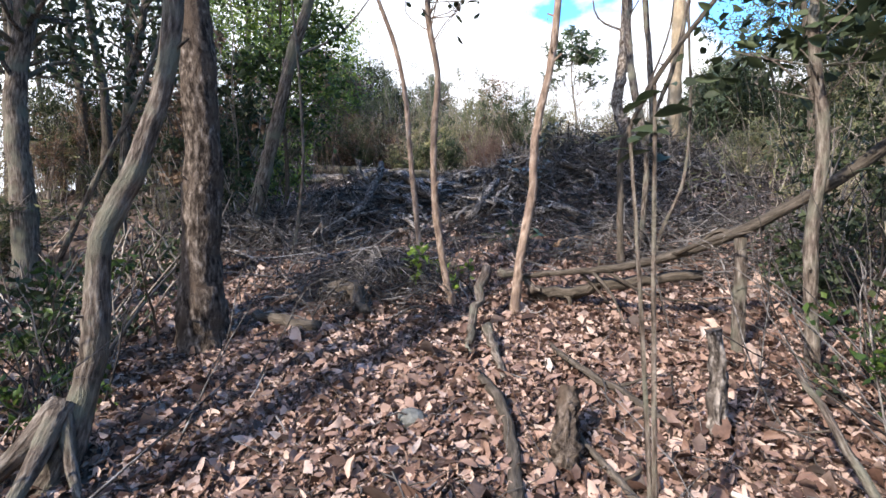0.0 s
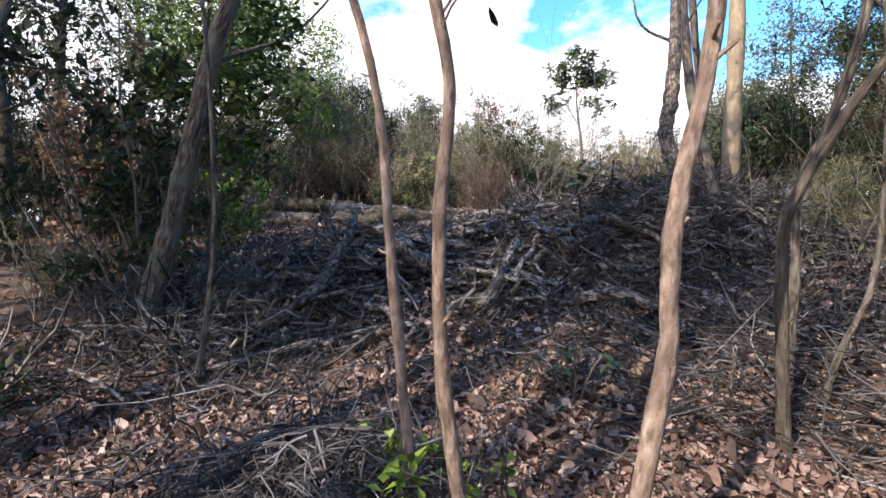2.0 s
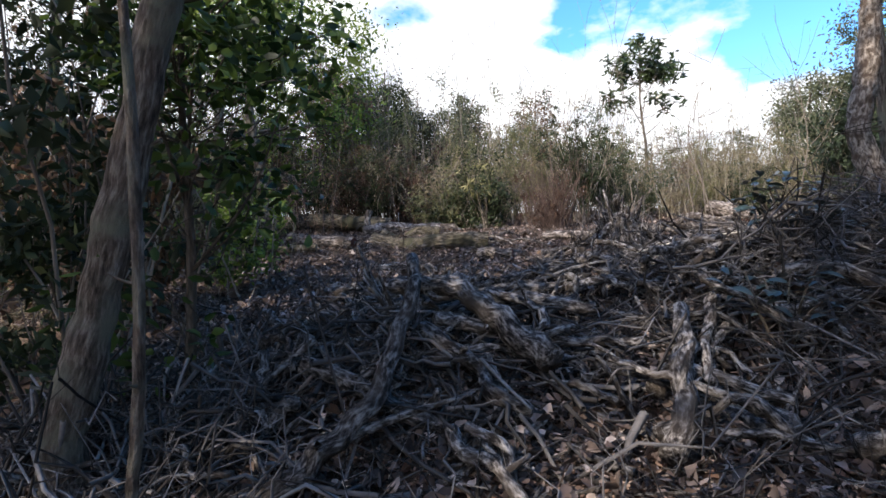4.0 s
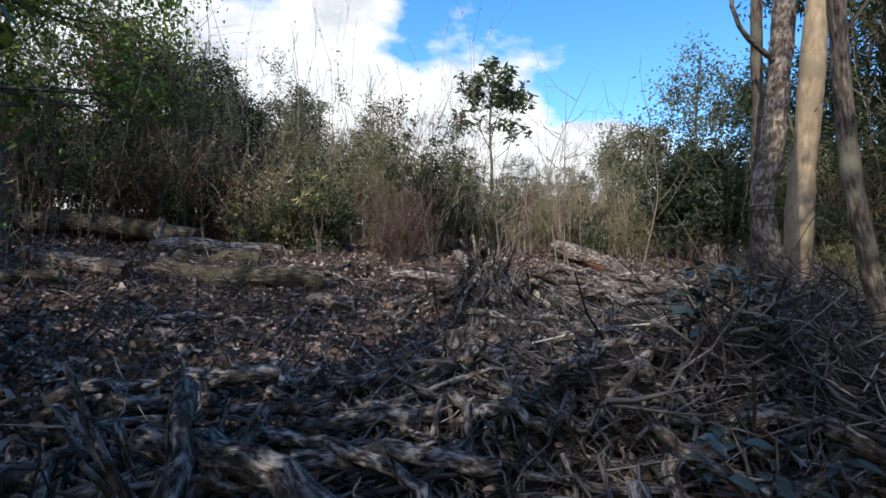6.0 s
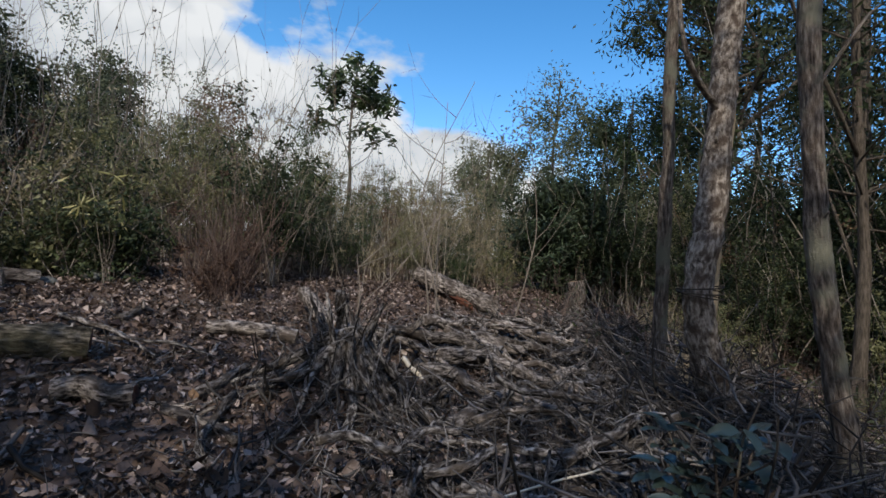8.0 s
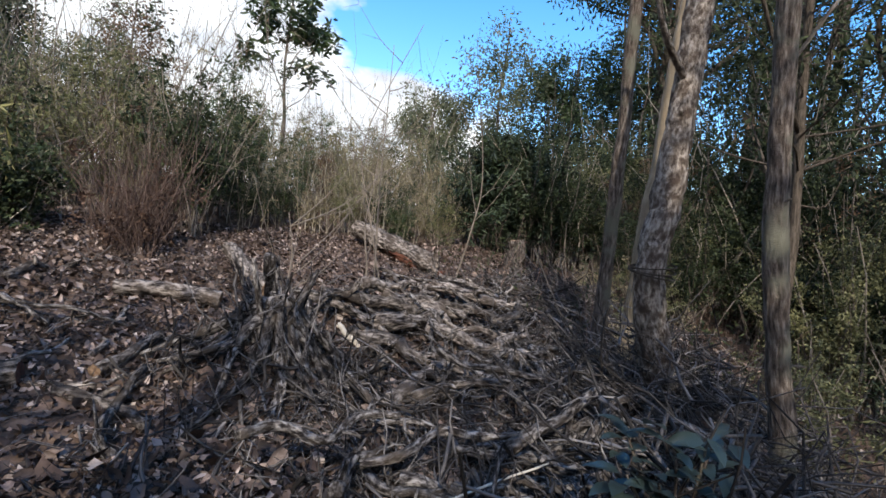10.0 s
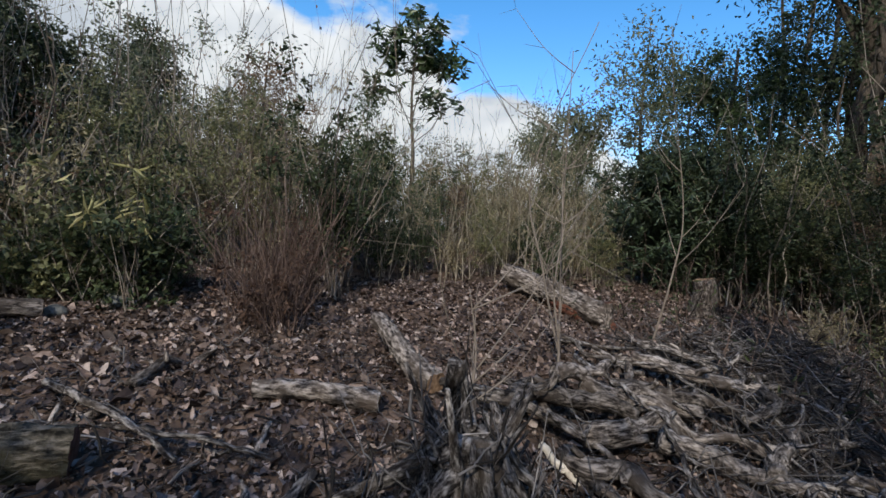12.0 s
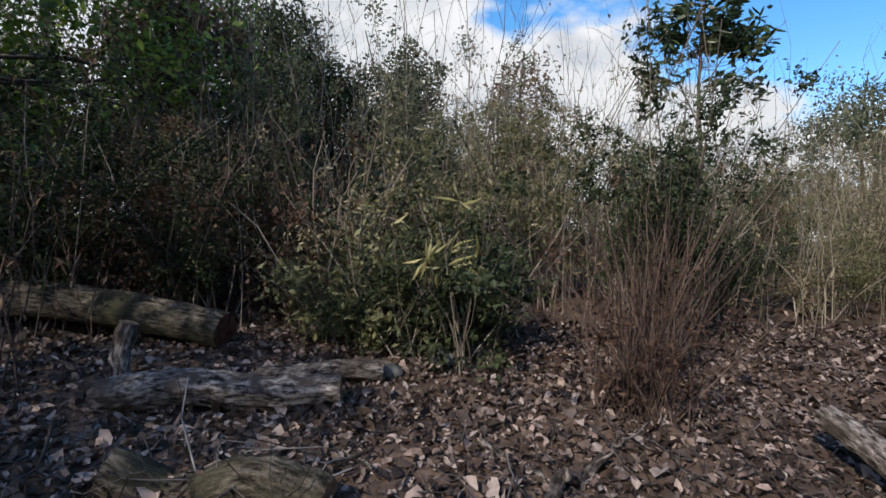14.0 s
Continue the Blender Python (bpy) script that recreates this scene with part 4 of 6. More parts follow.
tree("tree", 11.4, 12.1, [(0, 0, 0), (0.1, 0, 1.6), (-0.25, 0, 3.2), (0.1, 0, 4.6), (-0.3, 0.1, 6.2), (0.2, 0, 9.0)], 0.2, 0.08, BARK_DARK, "big dark tree with hanging leafy sprays",
     limbs=[(0.55, (-2.2, 0.6, 6.4), 0.07), (0.62, (-1.4, 1.6, 7.2), 0.06), (0.5, (1.8, -0.5, 6.6), 0.07), (0.6, (-3.0, -0.4, 7.4), 0.05)],
     crowns=[((-1.9, 0.5, 6.7), (1.9, 1.6, 0.8), 40, 2600), ((0.2, 0, 8.0), (2.6, 2.4, 1.3), 40, 3000), ((1.8, -0.5, 6.3), (1.5, 1.4, 0.9), 24, 1500)], leaf=LEAF_DARK, size=(0.15, 0.05), droop=0.9, spread=0.22)
# leafy young tree between the leaning trunk and the path
tree("evergreen_sapling", -1.85, 5.62, [(0, 0, 0), (0.04, 0, 0.8), (0.0, 0.02, 1.8), (0.1, 0, 3.2)], 0.028, 0.01, BARK_DARK, "young evergreen with dark leaves reaching over the path", "sapling",
     limbs=[(0.35, (0.55, -0.15, 1.5), 0.01), (0.45, (-0.5, 0.1, 1.9), 0.01), (0.5, (0.5, -0.1, 2.2), 0.01)],
     crowns=[((0.30, -0.2, 1.55), (0.6, 0.32, 0.6), 26, 680), ((0.10, 0.0, 2.25), (0.75, 0.5, 0.85), 38, 1600), ((0.1, -0.15, 0.6), (0.6, 0.35, 0.3), 10, 130)], leaf=LEAF_DEEP, size=(0.075, 0.036), near=True, spread=0.11)

# evergreen tree over the slope
tree("evergreen_tree", -3.9, 11.7, [(0, 0, 0), (-0.1, 0, 1.0), (-0.35, 0.1, 2.4), (-0.3, 0.4, 4.5)], 0.11, 0.05, BARK_GREY, "leafy evergreen tree with a leaning grey trunk",
     crowns=[((0.25, 1.4, 3.1), (1.6, 1.5, 2.3), 90, 8500), ((-0.6, 0.2, 4.4), (1.7, 1.5, 1.6), 80, 5200)], leaf=LEAF_GREEN, size=(0.085, 0.045))
tree("evergreen_tree", -4.9, 11.9, [(0, 0, 0), (0.0, 0, 1.2), (0.05, 0.1, 2.8), (0.1, 0.3, 5.0)], 0.12, 0.05, BARK_GREY, "upright evergreen tree on the upper bank",
     crowns=[((-0.2, 0.4, 4.0), (1.7, 1.6, 2.0), 90, 6000)], leaf=LEAF_GREEN, size=(0.085, 0.045))

# tall whorled shrub against the sky
tree("umbrella_tree", 3.75, 15.75, [(0, 0, 0), (0.05, 0, 1.5), (-0.05, 0, 2.8), (0.0, 0, 4.2)], 0.045, 0.015, BARK_GREY, "slender tree with whorls of shiny dark leaves",
     crowns=[((-0.1, 0, 3.8), (0.75, 0.6, 0.55), 40, 900), ((0.6, 0, 3.5), (0.45, 0.4, 0.4), 16, 320), ((0.62, 0, 2.8), (0.5, 0.4, 0.2), 9, 140), ((-0.55, 0, 2.9), (0.4, 0.3, 0.25), 9, 140)],
     leaf=LEAF_SHINY, size=(0.17, 0.055), spread=0.085, near=True, limbs=[(0.6, (0.6, 0, 3.5), 0.015), (0.5, (-0.5, 0.1, 3.2), 0.012), (0.45, (0.6, 0, 2.8), 0.012)])

# conifer and far trees
def conifer(name, x, y, h, wide, n, label):
    root = thing(name, x, y, gz(x, y) - 0.05, label, "conifer")
    v, f = tube([(0, 0, 0), (0.02, 0, h * 0.5), (0, 0.02, h)], (0.07, 0.045, 0.01), 8, 0.05)
    part("trunk", mesh("trunk", v, faces_of(f), BARK_DARK), root)
    k = 150
    s = rng.uniform(0.03, 1, k) ** 0.8
    a = rng.uniform(0, 6.28, k)
    L = wide * np.sin(np.clip(s * 2.4 + 0.55, 0, np.pi)) * rng.uniform(0.6, 1.1, k) + 0.1
    d = np.stack([np.cos(a), np.sin(a), 0.25 + 0.3 * s], 1)
    P = bent(np.stack([0 * s, 0 * s, s * h * 0.95], 1), d, L, 4, 0.1)
    v, f = many_tubes(P, np.full((k, 1), 0.009) * np.linspace(1, 0.3, 4), 4)
    part("limb", mesh("limb", v, f, BARK_DARK), root)
    i = rng.integers(0, k, n)
    j = rng.integers(1, 4, n)
    u = rng.uniform(0, 1, (n, 1))
    v, f = small_leaves(P[i, j] * u + P[i, j - 1] * (1 - u) + rng.normal(size=(n, 3)) * 0.07, 0.14, 0.03, 0.1)
    part("crown", mesh("crown", v, f, LEAF_CONIFER, False), root)
    return root


conifer("conifer", 6.7, 12.4, 2.05, 1.2, 21000, "dense dark young conifer at the clearing's end")
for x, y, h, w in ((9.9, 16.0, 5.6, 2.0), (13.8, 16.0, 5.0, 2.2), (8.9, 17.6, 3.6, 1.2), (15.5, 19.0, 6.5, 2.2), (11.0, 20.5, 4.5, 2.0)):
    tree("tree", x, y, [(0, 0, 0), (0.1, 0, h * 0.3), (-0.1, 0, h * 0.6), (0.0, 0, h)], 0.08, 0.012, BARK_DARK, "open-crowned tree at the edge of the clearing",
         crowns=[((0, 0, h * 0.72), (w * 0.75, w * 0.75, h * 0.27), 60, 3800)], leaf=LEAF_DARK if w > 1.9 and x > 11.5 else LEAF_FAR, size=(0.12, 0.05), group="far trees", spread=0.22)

tree("tree", 11.8, 15.0, [(0, 0, 0), (0.1, 0, 1.4), (-0.1, 0, 3.2), (0.0, 0, 5.4)], 0.13, 0.03, BARK_DARK, "dense dark-green domed tree at the wood's edge",
     crowns=[((0, 0, 3.9), (1.8, 1.8, 1.7), 90, 9000), ((0.6, -0.4, 2.6), (1.6, 1.4, 0.8), 34, 2600)], leaf=LEAF_SHINY, size=(0.11, 0.05), spread=0.2)
tree("bush", -0.75, 18.2, [(0, 0, 0), (0.05, 0, 1.0), (-0.05, 0, 2.2), (0.0, 0, 3.3)], 0.05, 0.012, BARK_DARK, "rounded dark olive bush behind the thicket", "bush",
     crowns=[((0, 0, 2.45), (0.85, 0.85, 0.95), 60, 6500), ((0.2, 0, 1.2), (0.9, 0.8, 0.7), 30, 2400)], leaf=LEAF_DARK, size=(0.08, 0.04), spread=0.14)
tree("bush", 1.42, 17.4, [(0, 0, 0), (0.05, 0, 1.0), (-0.05, 0, 2.2), (0.0, 0, 3.5)], 0.04, 0.01, BARK_GREY, "airy bush with rusty dead leaves", "bush",
     crowns=[((0, 0, 2.5), (0.55, 0.55, 1.0), 46, 1700)], leaf=LEAF_RUST, size=(0.08, 0.04), spread=0.12)
# two trees added beyond the view to put the left thicket in shade
for x, y, h in ((-5.9, 8.3, 5.6), (-7.0, 9.2, 6.2)):
    tree("tree", x, y, [(0, 0, 0), (0.1, 0, h * 0.3), (-0.1, 0, h * 0.6), (0.0, 0, h)], 0.09, 0.04, BARK_DARK, "tall dark-barked tree, seen or added for shade",
         crowns=[((0, 0, h * 0.85), (1.5, 1.5, 1.0), 34, 1000)], leaf=LEAF_DARK, size=(0.14, 0.07), group="trees of the shady wood")

for x, y, h in ((-1.85, 15.9, 2.9), (-2.55, 16.0, 3.9), (-3.6, 15.2, 3.8), (-4.3, 16.4, 4.6), (-3.3, 17.8, 4.4)):
    tree("bush", x, y, [(0, 0, 0), (0.05, 0, h * 0.3), (-0.05, 0, h * 0.65), (0.0, 0, h)], 0.06, 0.015, BARK_DARK, "tall brown-leaved bush at the wood's edge", "bush",
         crowns=[((0, 0, h * 0.72), (0.8, 0.8, h * 0.26), 60, 5200), ((0.1, 0, h * 0.35), (0.8, 0.8, 0.7), 26, 1800)], leaf=LEAF_RUST if x < -3.5 else LEAF_DARK, size=(0.08, 0.038), spread=0.15, group="bushes at the wood's edge")

# ---------------- thicket on the bank ----------------
SHRUBS = []
for k, (h, w, st, nl, lm, sm, size, text) in enumerate((
        (2.1, 0.9, 16, 7000, LEAF_OLIVE, REED_GREY, (0.045, 0.020), "twiggy olive-leaved shrub in the thicket"),
        (2.4, 0.8, 22, 3400, LEAF_TAN, REED, (0.055, 0.016), "tall shrub with dry tan leaves"),
        (2.2, 1.0, 14, 7600, LEAF_SHINY, REED_GREY, (0.048, 0.023), "dense green-leaved shrub among dry stems"),
        (2.8, 1.1, 18, 8000, LEAF_FAR, REED_GREY, (0.052, 0.024), "tall grey-green shrub in the thicket"),
        (3.0, 0.9, 20, 3600, LEAF_RUST, REED_GREY, (0.05, 0.022), "tall shrub with rusty dead leaves"),
        (1.7, 0.9, 28, 2600, LEAF_TAN, REED_GREY, (0.055, 0.018), "low tangle of dry stems and leaves"),
        (2.2, 1.0, 16, 6800, LEAF_DARK, REED_GREY, (0.052, 0.024), "dark-leaved shrub under the trees"))):
    SHRUBS.append(shrub("shrub", -20 - 3 * k, 60, h, w, st, nl, lm, sm, size, text, group="thicket of shrubs"))


SHRUB_HEIGHT = (2.1, 2.4, 2.2, 2.8, 3.0, 1.7, 2.2)


def plant_shrub(k, x, y, scale=1.0, tall=1.0):
    if y > 12.4 and -3.0 < x < 8.5:             # the thicket steps down toward the open end
        rise = np.interp(x, (-3.0, 1.8, 3.5, 8.5), (0.33, 0.26, 0.16, 0.13)) * rng.uniform(0.8, 1.12)
        top = 3.4 + rise * math.hypot(x, y - 7.8) - gz(x, y)
        tall = min(tall, max(top, 0.8) / (SHRUB_HEIGHT[k] * scale))
    ob = copy_thing(SHRUBS[k], Matrix.Translation((x, y, gz(x, y) - 0.03)) @ Matrix.Rotation(rng.uniform(0, 6.28), 4, "Z") @ Matrix.Diagonal((scale, scale, scale * tall, 1)))
    return ob


for k, x, y, s, tall in ((3, -0.2, 15.6, 1.25, 1.0), (3, 0.5, 16.6, 1.3, 1.1), (4, 1.7, 16.8, 1.2, 1.05), (3, -1.4, 16.4, 1.3, 1.0), (2, 2.2, 13.6, 1.0, 1.0), (2, 1.6, 13.2, 0.9, 1.1), (0, 0.6, 13.5, 1.0, 1.0),
                         (1, 1.2, 14.0, 1.0, 1.0), (1, 3.0, 14.2, 1.0, 1.0), (2, 3.7, 15.2, 0.9, 1.0), (0, 2.8, 14.9, 1.0, 1.0), (1, 4.5, 13.8, 0.9, 0.9), (1, 5.2, 14.4, 0.9, 0.95), (0, 5.0, 15.5, 0.9, 0.9),
                         (1, 6.0, 15.4, 0.9, 0.9), (0, 7.0, 16.0, 0.95, 0.9), (3, 8.2, 15.6, 0.9, 0.8), (1, 7.8, 14.6, 0.8, 0.8), (0, -0.6, 13.4, 1.0, 0.9), (5, -1.2, 12.7, 1.0, 1.0), (0, -2.0, 13.6, 1.2, 1.0),
                         (4, -2.6, 12.9, 0.8, 0.75), (4, -3.0, 14.2, 1.0, 0.9), (3, -3.6, 15.5, 1.2, 1.0), (6, -4.2, 13.3, 1.1, 0.9), (4, -5.2, 13.2, 1.0, 0.9), (6, -2.2, 12.6, 0.8, 0.8), (6, -3.3, 12.4, 0.9, 0.9), (6, -1.5, 13.0, 0.8, 0.8),
                         (3, -5.5, 15.0, 1.3, 1.1), (0, -6.3, 13.5, 1.1, 1.0), (2, -0.1, 12.15, 0.55, 0.6), (0, -0.6, 12.3, 0.6, 0.6), (2, -1.1, 12.2, 0.55, 0.55), (1, 0.2, 14.6, 1.1, 1.0), (4, 0.9, 15.4, 0.9, 1.0),
                         (5, 3.4, 13.1, 0.7, 0.8), (5, 5.6, 13.2, 0.7, 0.8), (2, 4.9, 12.9, 0.5, 0.8), (3, 9.5, 14.5, 1.0, 0.8), (0, 8.6, 13.0, 0.9, 0.8), (3, 9.8, 12.6, 1.1, 0.8), (6, 8.2, 11.2, 0.9, 0.7),
                         (0, 7.4, 9.3, 0.9, 0.7), (0, 5.6, 8.9, 0.7, 0.6), (5, 4.7, 8.4, 0.7, 0.6), (5, 6.1, 9.9, 0.7, 0.6), (6, -3.2, 9.4, 0.6, 0.6), (0, -3.8, 10.2, 0.8, 0.7), (0, -4.8, 10.6, 0.9, 0.8),
                         (6, -5.2, 7.6, 0.8, 0.5), (5, -3.6, 6.4, 0.8, 0.5), (6, -4.2, 4.4, 0.8, 0.4), (6, 4.4, 5.9, 0.8, 0.7), (5, 3.6, 4.8, 0.8, 0.7), (6, 5.6, 5.8, 1.0, 0.9), (0, 4.0, 6.8, 0.7, 0.6),
                         (2, 2.9, 13.3, 0.6, 0.8), (0, 3.9, 13.2, 0.55, 0.8), (6, 4.8, 13.5, 0.6, 0.8), (0, 5.5, 12.6, 0.5, 0.8), (6, 2.2, 12.8, 0.5, 0.9), (0, 3.2, 3.4, 0.7, 0.6), (6, 4.6, 3.2, 0.9, 0.8), (6, 3.0, 2.2, 0.7, 0.6)):
    plant_shrub(k, x, y, s, tall)
# rows that fill the thicket, taller toward the wood
for row, y0 in enumerate((13.6, 15.2, 16.8, 18.6, 20.5)):
    for x in np.arange(-10.5, 11.5, 1.05):
        xx, yy = x + rng.normal() * 0.3, y0 + rng.normal() * 0.4
        if (row == 0 and (xx > -1.0 or rng.uniform() < 0.3)) or rng.uniform() < 0.22:
            continue
        tall = 1.0 if xx < -2.5 else (0.82 if xx < 6 else 0.72)
        plant_shrub(int(rng.choice([0, 0, 1, 2, 3, 3, 4, 5])), xx, yy, rng.uniform(0.85, 1.2), tall * rng.uniform(0.85, 1.1))
# at the left, dark-leaved kind 6 also stands in for the trees' shade
for x0, x1, y0, y1, n, ks in ((-11, -4.6, 8.5, 13.0, 20, (0, 6, 4, 6)), (-9, -4.6, 3.5, 7.5, 6, (5, 0, 5)), (6.2, 13, 5.0, 12.0, 56, (6, 6, 0, 6)), (8.6, 14, 12.0, 15.5, 16, (6, 2, 6)), (4.4, 9, 1.5, 6.0, 14, (6, 0, 5)), (7.6, 12.5, 6.2, 11.0, 26, (6, 6, 4))):
    for _ in range(n):
        plant_shrub(int(rng.choice(ks)), rng.uniform(x0, x1), rng.uniform(y0, y1), rng.uniform(0.8, 1.2), rng.uniform(0.7, 1.15))
for x, y, s in ((8.4, 8.0, 1.5), (9.3, 9.0, 1.6), (10.2, 8.2, 1.7), (9.0, 7.2, 1.5), (10.8, 9.6, 1.7), (11.6, 8.8, 1.8), (8.0, 9.4, 1.3)):
    plant_shrub(6, x, y, s, 1.1)
for ob in SHRUBS:
    for o in (*ob.children_recursive, ob):
        bpy.data.objects.remove(o)


def patch(n, x0, x1, y0, y1):
    x = rng.uniform(x0, x1, n)
    y = rng.uniform(y0, y1, n)
    return np.stack([x, y, ground(x, y) - 0.02], 1)


stalks("dry_stems", patch(170, 1.5, 5.6, 12.3, 15.0), rng.uniform(0.9, 2.3, 170), 0.006, REED, "stand of tall pale dry stems", foliage=LEAF_TAN, per=4)
stalks("dry_stems", patch(420, -3.6, 1.6, 12.4, 16.0), rng.uniform(0.9, 2.3, 420), 0.006, REED_GREY, "stand of thin grey-brown dry stems", foliage=LEAF_TAN, per=5)
stalks("dry_stems", patch(300, 4.5, 10.5, 13.4, 17.5), rng.uniform(0.9, 1.7, 300), 0.006, REED, "stand of pale stems on the bank's top", foliage=LEAF_OLIVE, per=4)
stalks("dry_stems", patch(600, -9, -2.5, 9.5, 15.0), rng.uniform(0.8, 2.2, 600), 0.006, RED_STEM, "dark brown stems under the wood's edge", foliage=LEAF_RUST, per=5)
stalks("dry_stems", patch(110, -3.5, 8.5, 14.0, 18.0), rng.uniform(2.4, 4.2, 110), 0.009, REED_GREY, "bare whippy stems above the thicket", lean=0.08)
stalks("dry_stems", patch(64, -2.6, 3.2, 13.2, 16.5), rng.uniform(3.2, 4.7, 64), 0.009, REED_GREY, "tall fine stems with few dead leaves against the sky", lean=0.07, foliage=LEAF_RUST, per=4, size=(0.07, 0.03))
stalks("dry_stems", patch(320, 3.8, 9.5, 6.5, 12.5), rng.uniform(0.3, 1.0, 320), 0.005, RED_STEM, "low brown weeds below the dark wood", foliage=LEAF_DARK, per=5)
stalks("dry_stems", patch(260, -9, -2.6, 3.0, 9.5), rng.uniform(0.3, 1.1, 260), 0.006, REED_GREY, "low twigs on the shady side", foliage=LEAF_OLIVE, per=6)
stalks("dry_stems", patch(300, 2.6, 8, 1.0, 6.5), rng.uniform(0.4, 1.6, 300), 0.006, REED_GREY, "tangled grey stems under trees", foliage=LEAF_OLIVE, per=6)

# red-brown clump and yellow-green tuft
shrub("red_stem_shrub", 0.68, 11.1, 0.95, 0.7, 190, 700, LEAF_BROWN, RED_STEM, (0.05, 0.02), "clump of thin red-brown stems", r=0.0028, low=0.1)
shrub("red_stem_shrub", 0.95, 11.55, 1.2, 0.62, 120, 500, LEAF_BROWN, RED_STEM, (0.05, 0.02), "upright clump of thin red-brown stems", r=0.0035, low=0.1)
shrub("green_shrub", -0.30, 12.0, 1.25, 1.05, 46, 4200, LEAF_DARK, REED_GREY, (0.06, 0.03), "low dark-leaved shrub before the thicket", low=0.05, r=0.005)
shrub("green_shrub", -0.95, 12.25, 0.95, 1.1, 50, 2200, LEAF_OLIVE, REED_GREY, (0.06, 0.03), "spreading dark-leaved shrub by stones", low=0.05, r=0.005)
shrub("green_shrub", -1.7, 12.9, 1.5, 1.2, 40, 3800, LEAF_BROWN, RED_STEM, (0.055, 0.026), "brown twiggy shrub with dead leaves", low=0.1, r=0.005)
shrub("green_shrub", -2.7, 12.7, 1.4, 1.3, 46, 3600, LEAF_BROWN, RED_STEM, (0.055, 0.026), "brown tangled shrub at the thicket's foot", low=0.05, r=0.005)
shrub("yellow_tuft", -0.27, 11.65, 1.0, 0.34, 12, 80, LEAF_YELLOW, REED_GREY, (0.19, 0.024), "yellow-green tuft of long blades", low=0.75, r=0.004)
shrub("green_shrub", 1.45, 12.2, 2.0, 0.85, 34, 6500, LEAF_DARK, REED_GREY, (0.05, 0.024), "green-leaved shrub in front of the thicket", low=0.3, r=0.006)

# dark leafy growth beside the leaning tree
shrub("leafy_undergrowth", -2.55, 5.8, 2.1, 1.1, 22, 2600, LEAF_DARK, REED_GREY, (0.095, 0.045), "dark leafy undergrowth round a leaning trunk", low=0.15)
shrub("leafy_undergrowth", -2.7, 8.0, 1.7, 1.0, 12, 1700, LEAF_GREEN, REED_GREY, (0.065, 0.035), "green leafy sprouts behind a leaning trunk", low=0.1)
shrub("leafy_undergrowth", -3.3, 7.2, 2.4, 1.3, 26, 2600, LEAF_RUST, REED_GREY, (0.11, 0.055), "dark leafy undergrowth on the slope", low=0.1)
shrub("leafy_undergrowth", -2.1, 2.6, 0.75, 1.0, 30, 700, LEAF_DARK, REED_GREY, (0.07, 0.03), "low dark undergrowth below the trees", low=0.1)
shrub("leafy_undergrowth", -2.4, 3.9, 0.7, 1.0, 30, 600, LEAF_DARK, REED_GREY, (0.07, 0.03), "low dark undergrowth on the slope", low=0.1)
shrub("leafy_undergrowth", 1.75, 1.5, 0.75, 0.7, 40, 420, LEAF_DEEP, STICK, (0.05, 0.025), "dark tangle of twigs with few leaves", low=0.2, r=0.004)
shrub("leafy_undergrowth", 2.15, 2.1, 1.0, 0.9, 44, 900, LEAF_DARK, STICK, (0.055, 0.026), "dense dark twigs under a fallen tree", low=0.15, r=0.004)
shrub("leafy_undergrowth", 2.5, 3.1, 1.2, 1.1, 44, 1200, LEAF_DARK, STICK, (0.055, 0.026), "dense dark twigs at the path's edge", low=0.15, r=0.005)
shrub("leafy_undergrowth", -1.75, 2.1, 0.7, 0.7, 44, 520, LEAF_DEEP, STICK, (0.045, 0.022), "dark twiggy undergrowth round a tree foot", low=0.1, r=0.004)
shrub("leafy_undergrowth", 0.0, 3.45, 0.4, 0.5, 14, 160, LEAF_GREEN, STICK, (0.06, 0.03), "few green leaves at the saplings' feet", low=0.2, r=0.004)

# ---------------- brushwood and roots ----------------
brush("brush_pile", 1500, 1.7, 6.3, 0.75, 0.55, 0.40, 0.48, 0.0065, "heap of thin dead twigs and cut branches")
brush("brush_pile", 760, 0.4, 6.7, 0.8, 0.6, 0.2, 0.42, 0.0075, "tangle of dead twigs on the bank")
brush("brush_pile", 1360, 2.8, 7.1, 0.8, 0.6, 0.4, 0.56, 0.0054, "heap of dead branches round tree feet")
brush("brush_pile", 620, -0.9, 5.9, 0.75, 0.55, 0.25, 0.55, 0.010, "dark heap of dead branches")
brush("brush_pile", 595, -1.9, 5.2, 0.45, 0.35, 0.4, 0.56, 0.0061, "sticks leaning round a trunk", flat=0.9)
brush("brush_pile", 714, -0.45, 3.4, 0.32, 0.25, 0.3, 0.42, 0.0041, "grey twigs heaped beside saplings", flat=0.5)
brush("brush_pile", 1000, 2.2, 4.3, 0.85, 0.55, 0.15, 0.63, 0.0041, "layer of thin dead stems", heading=(1, -0.25, 0))
brush("brush_pile", 480, 0.7, 4.9, 0.9, 0.5, 0.12, 0.42, 0.0041, "scattered dead twigs on leaves")
brush("brush_pile", 420, -1.3, 4.6, 0.6, 0.4, 0.1, 0.42, 0.0041, "scattered grey twigs on leaves")
brush("brush_pile", 640, 1.8, 7.9, 0.9, 0.5, 0.22, 0.42, 0.0054, "matted dead twigs beside a stump")
brush("brush_pile", 420, 3.6, 8.7, 0.8, 0.6, 0.25, 0.49, 0.0054, "pale twigs heaped at the clearing's edge")
brush("brush_pile", 680, 5.0, 9.6, 0.8, 0.6, 0.25, 0.56, 0.0061, "loose brushwood by the dark wood")
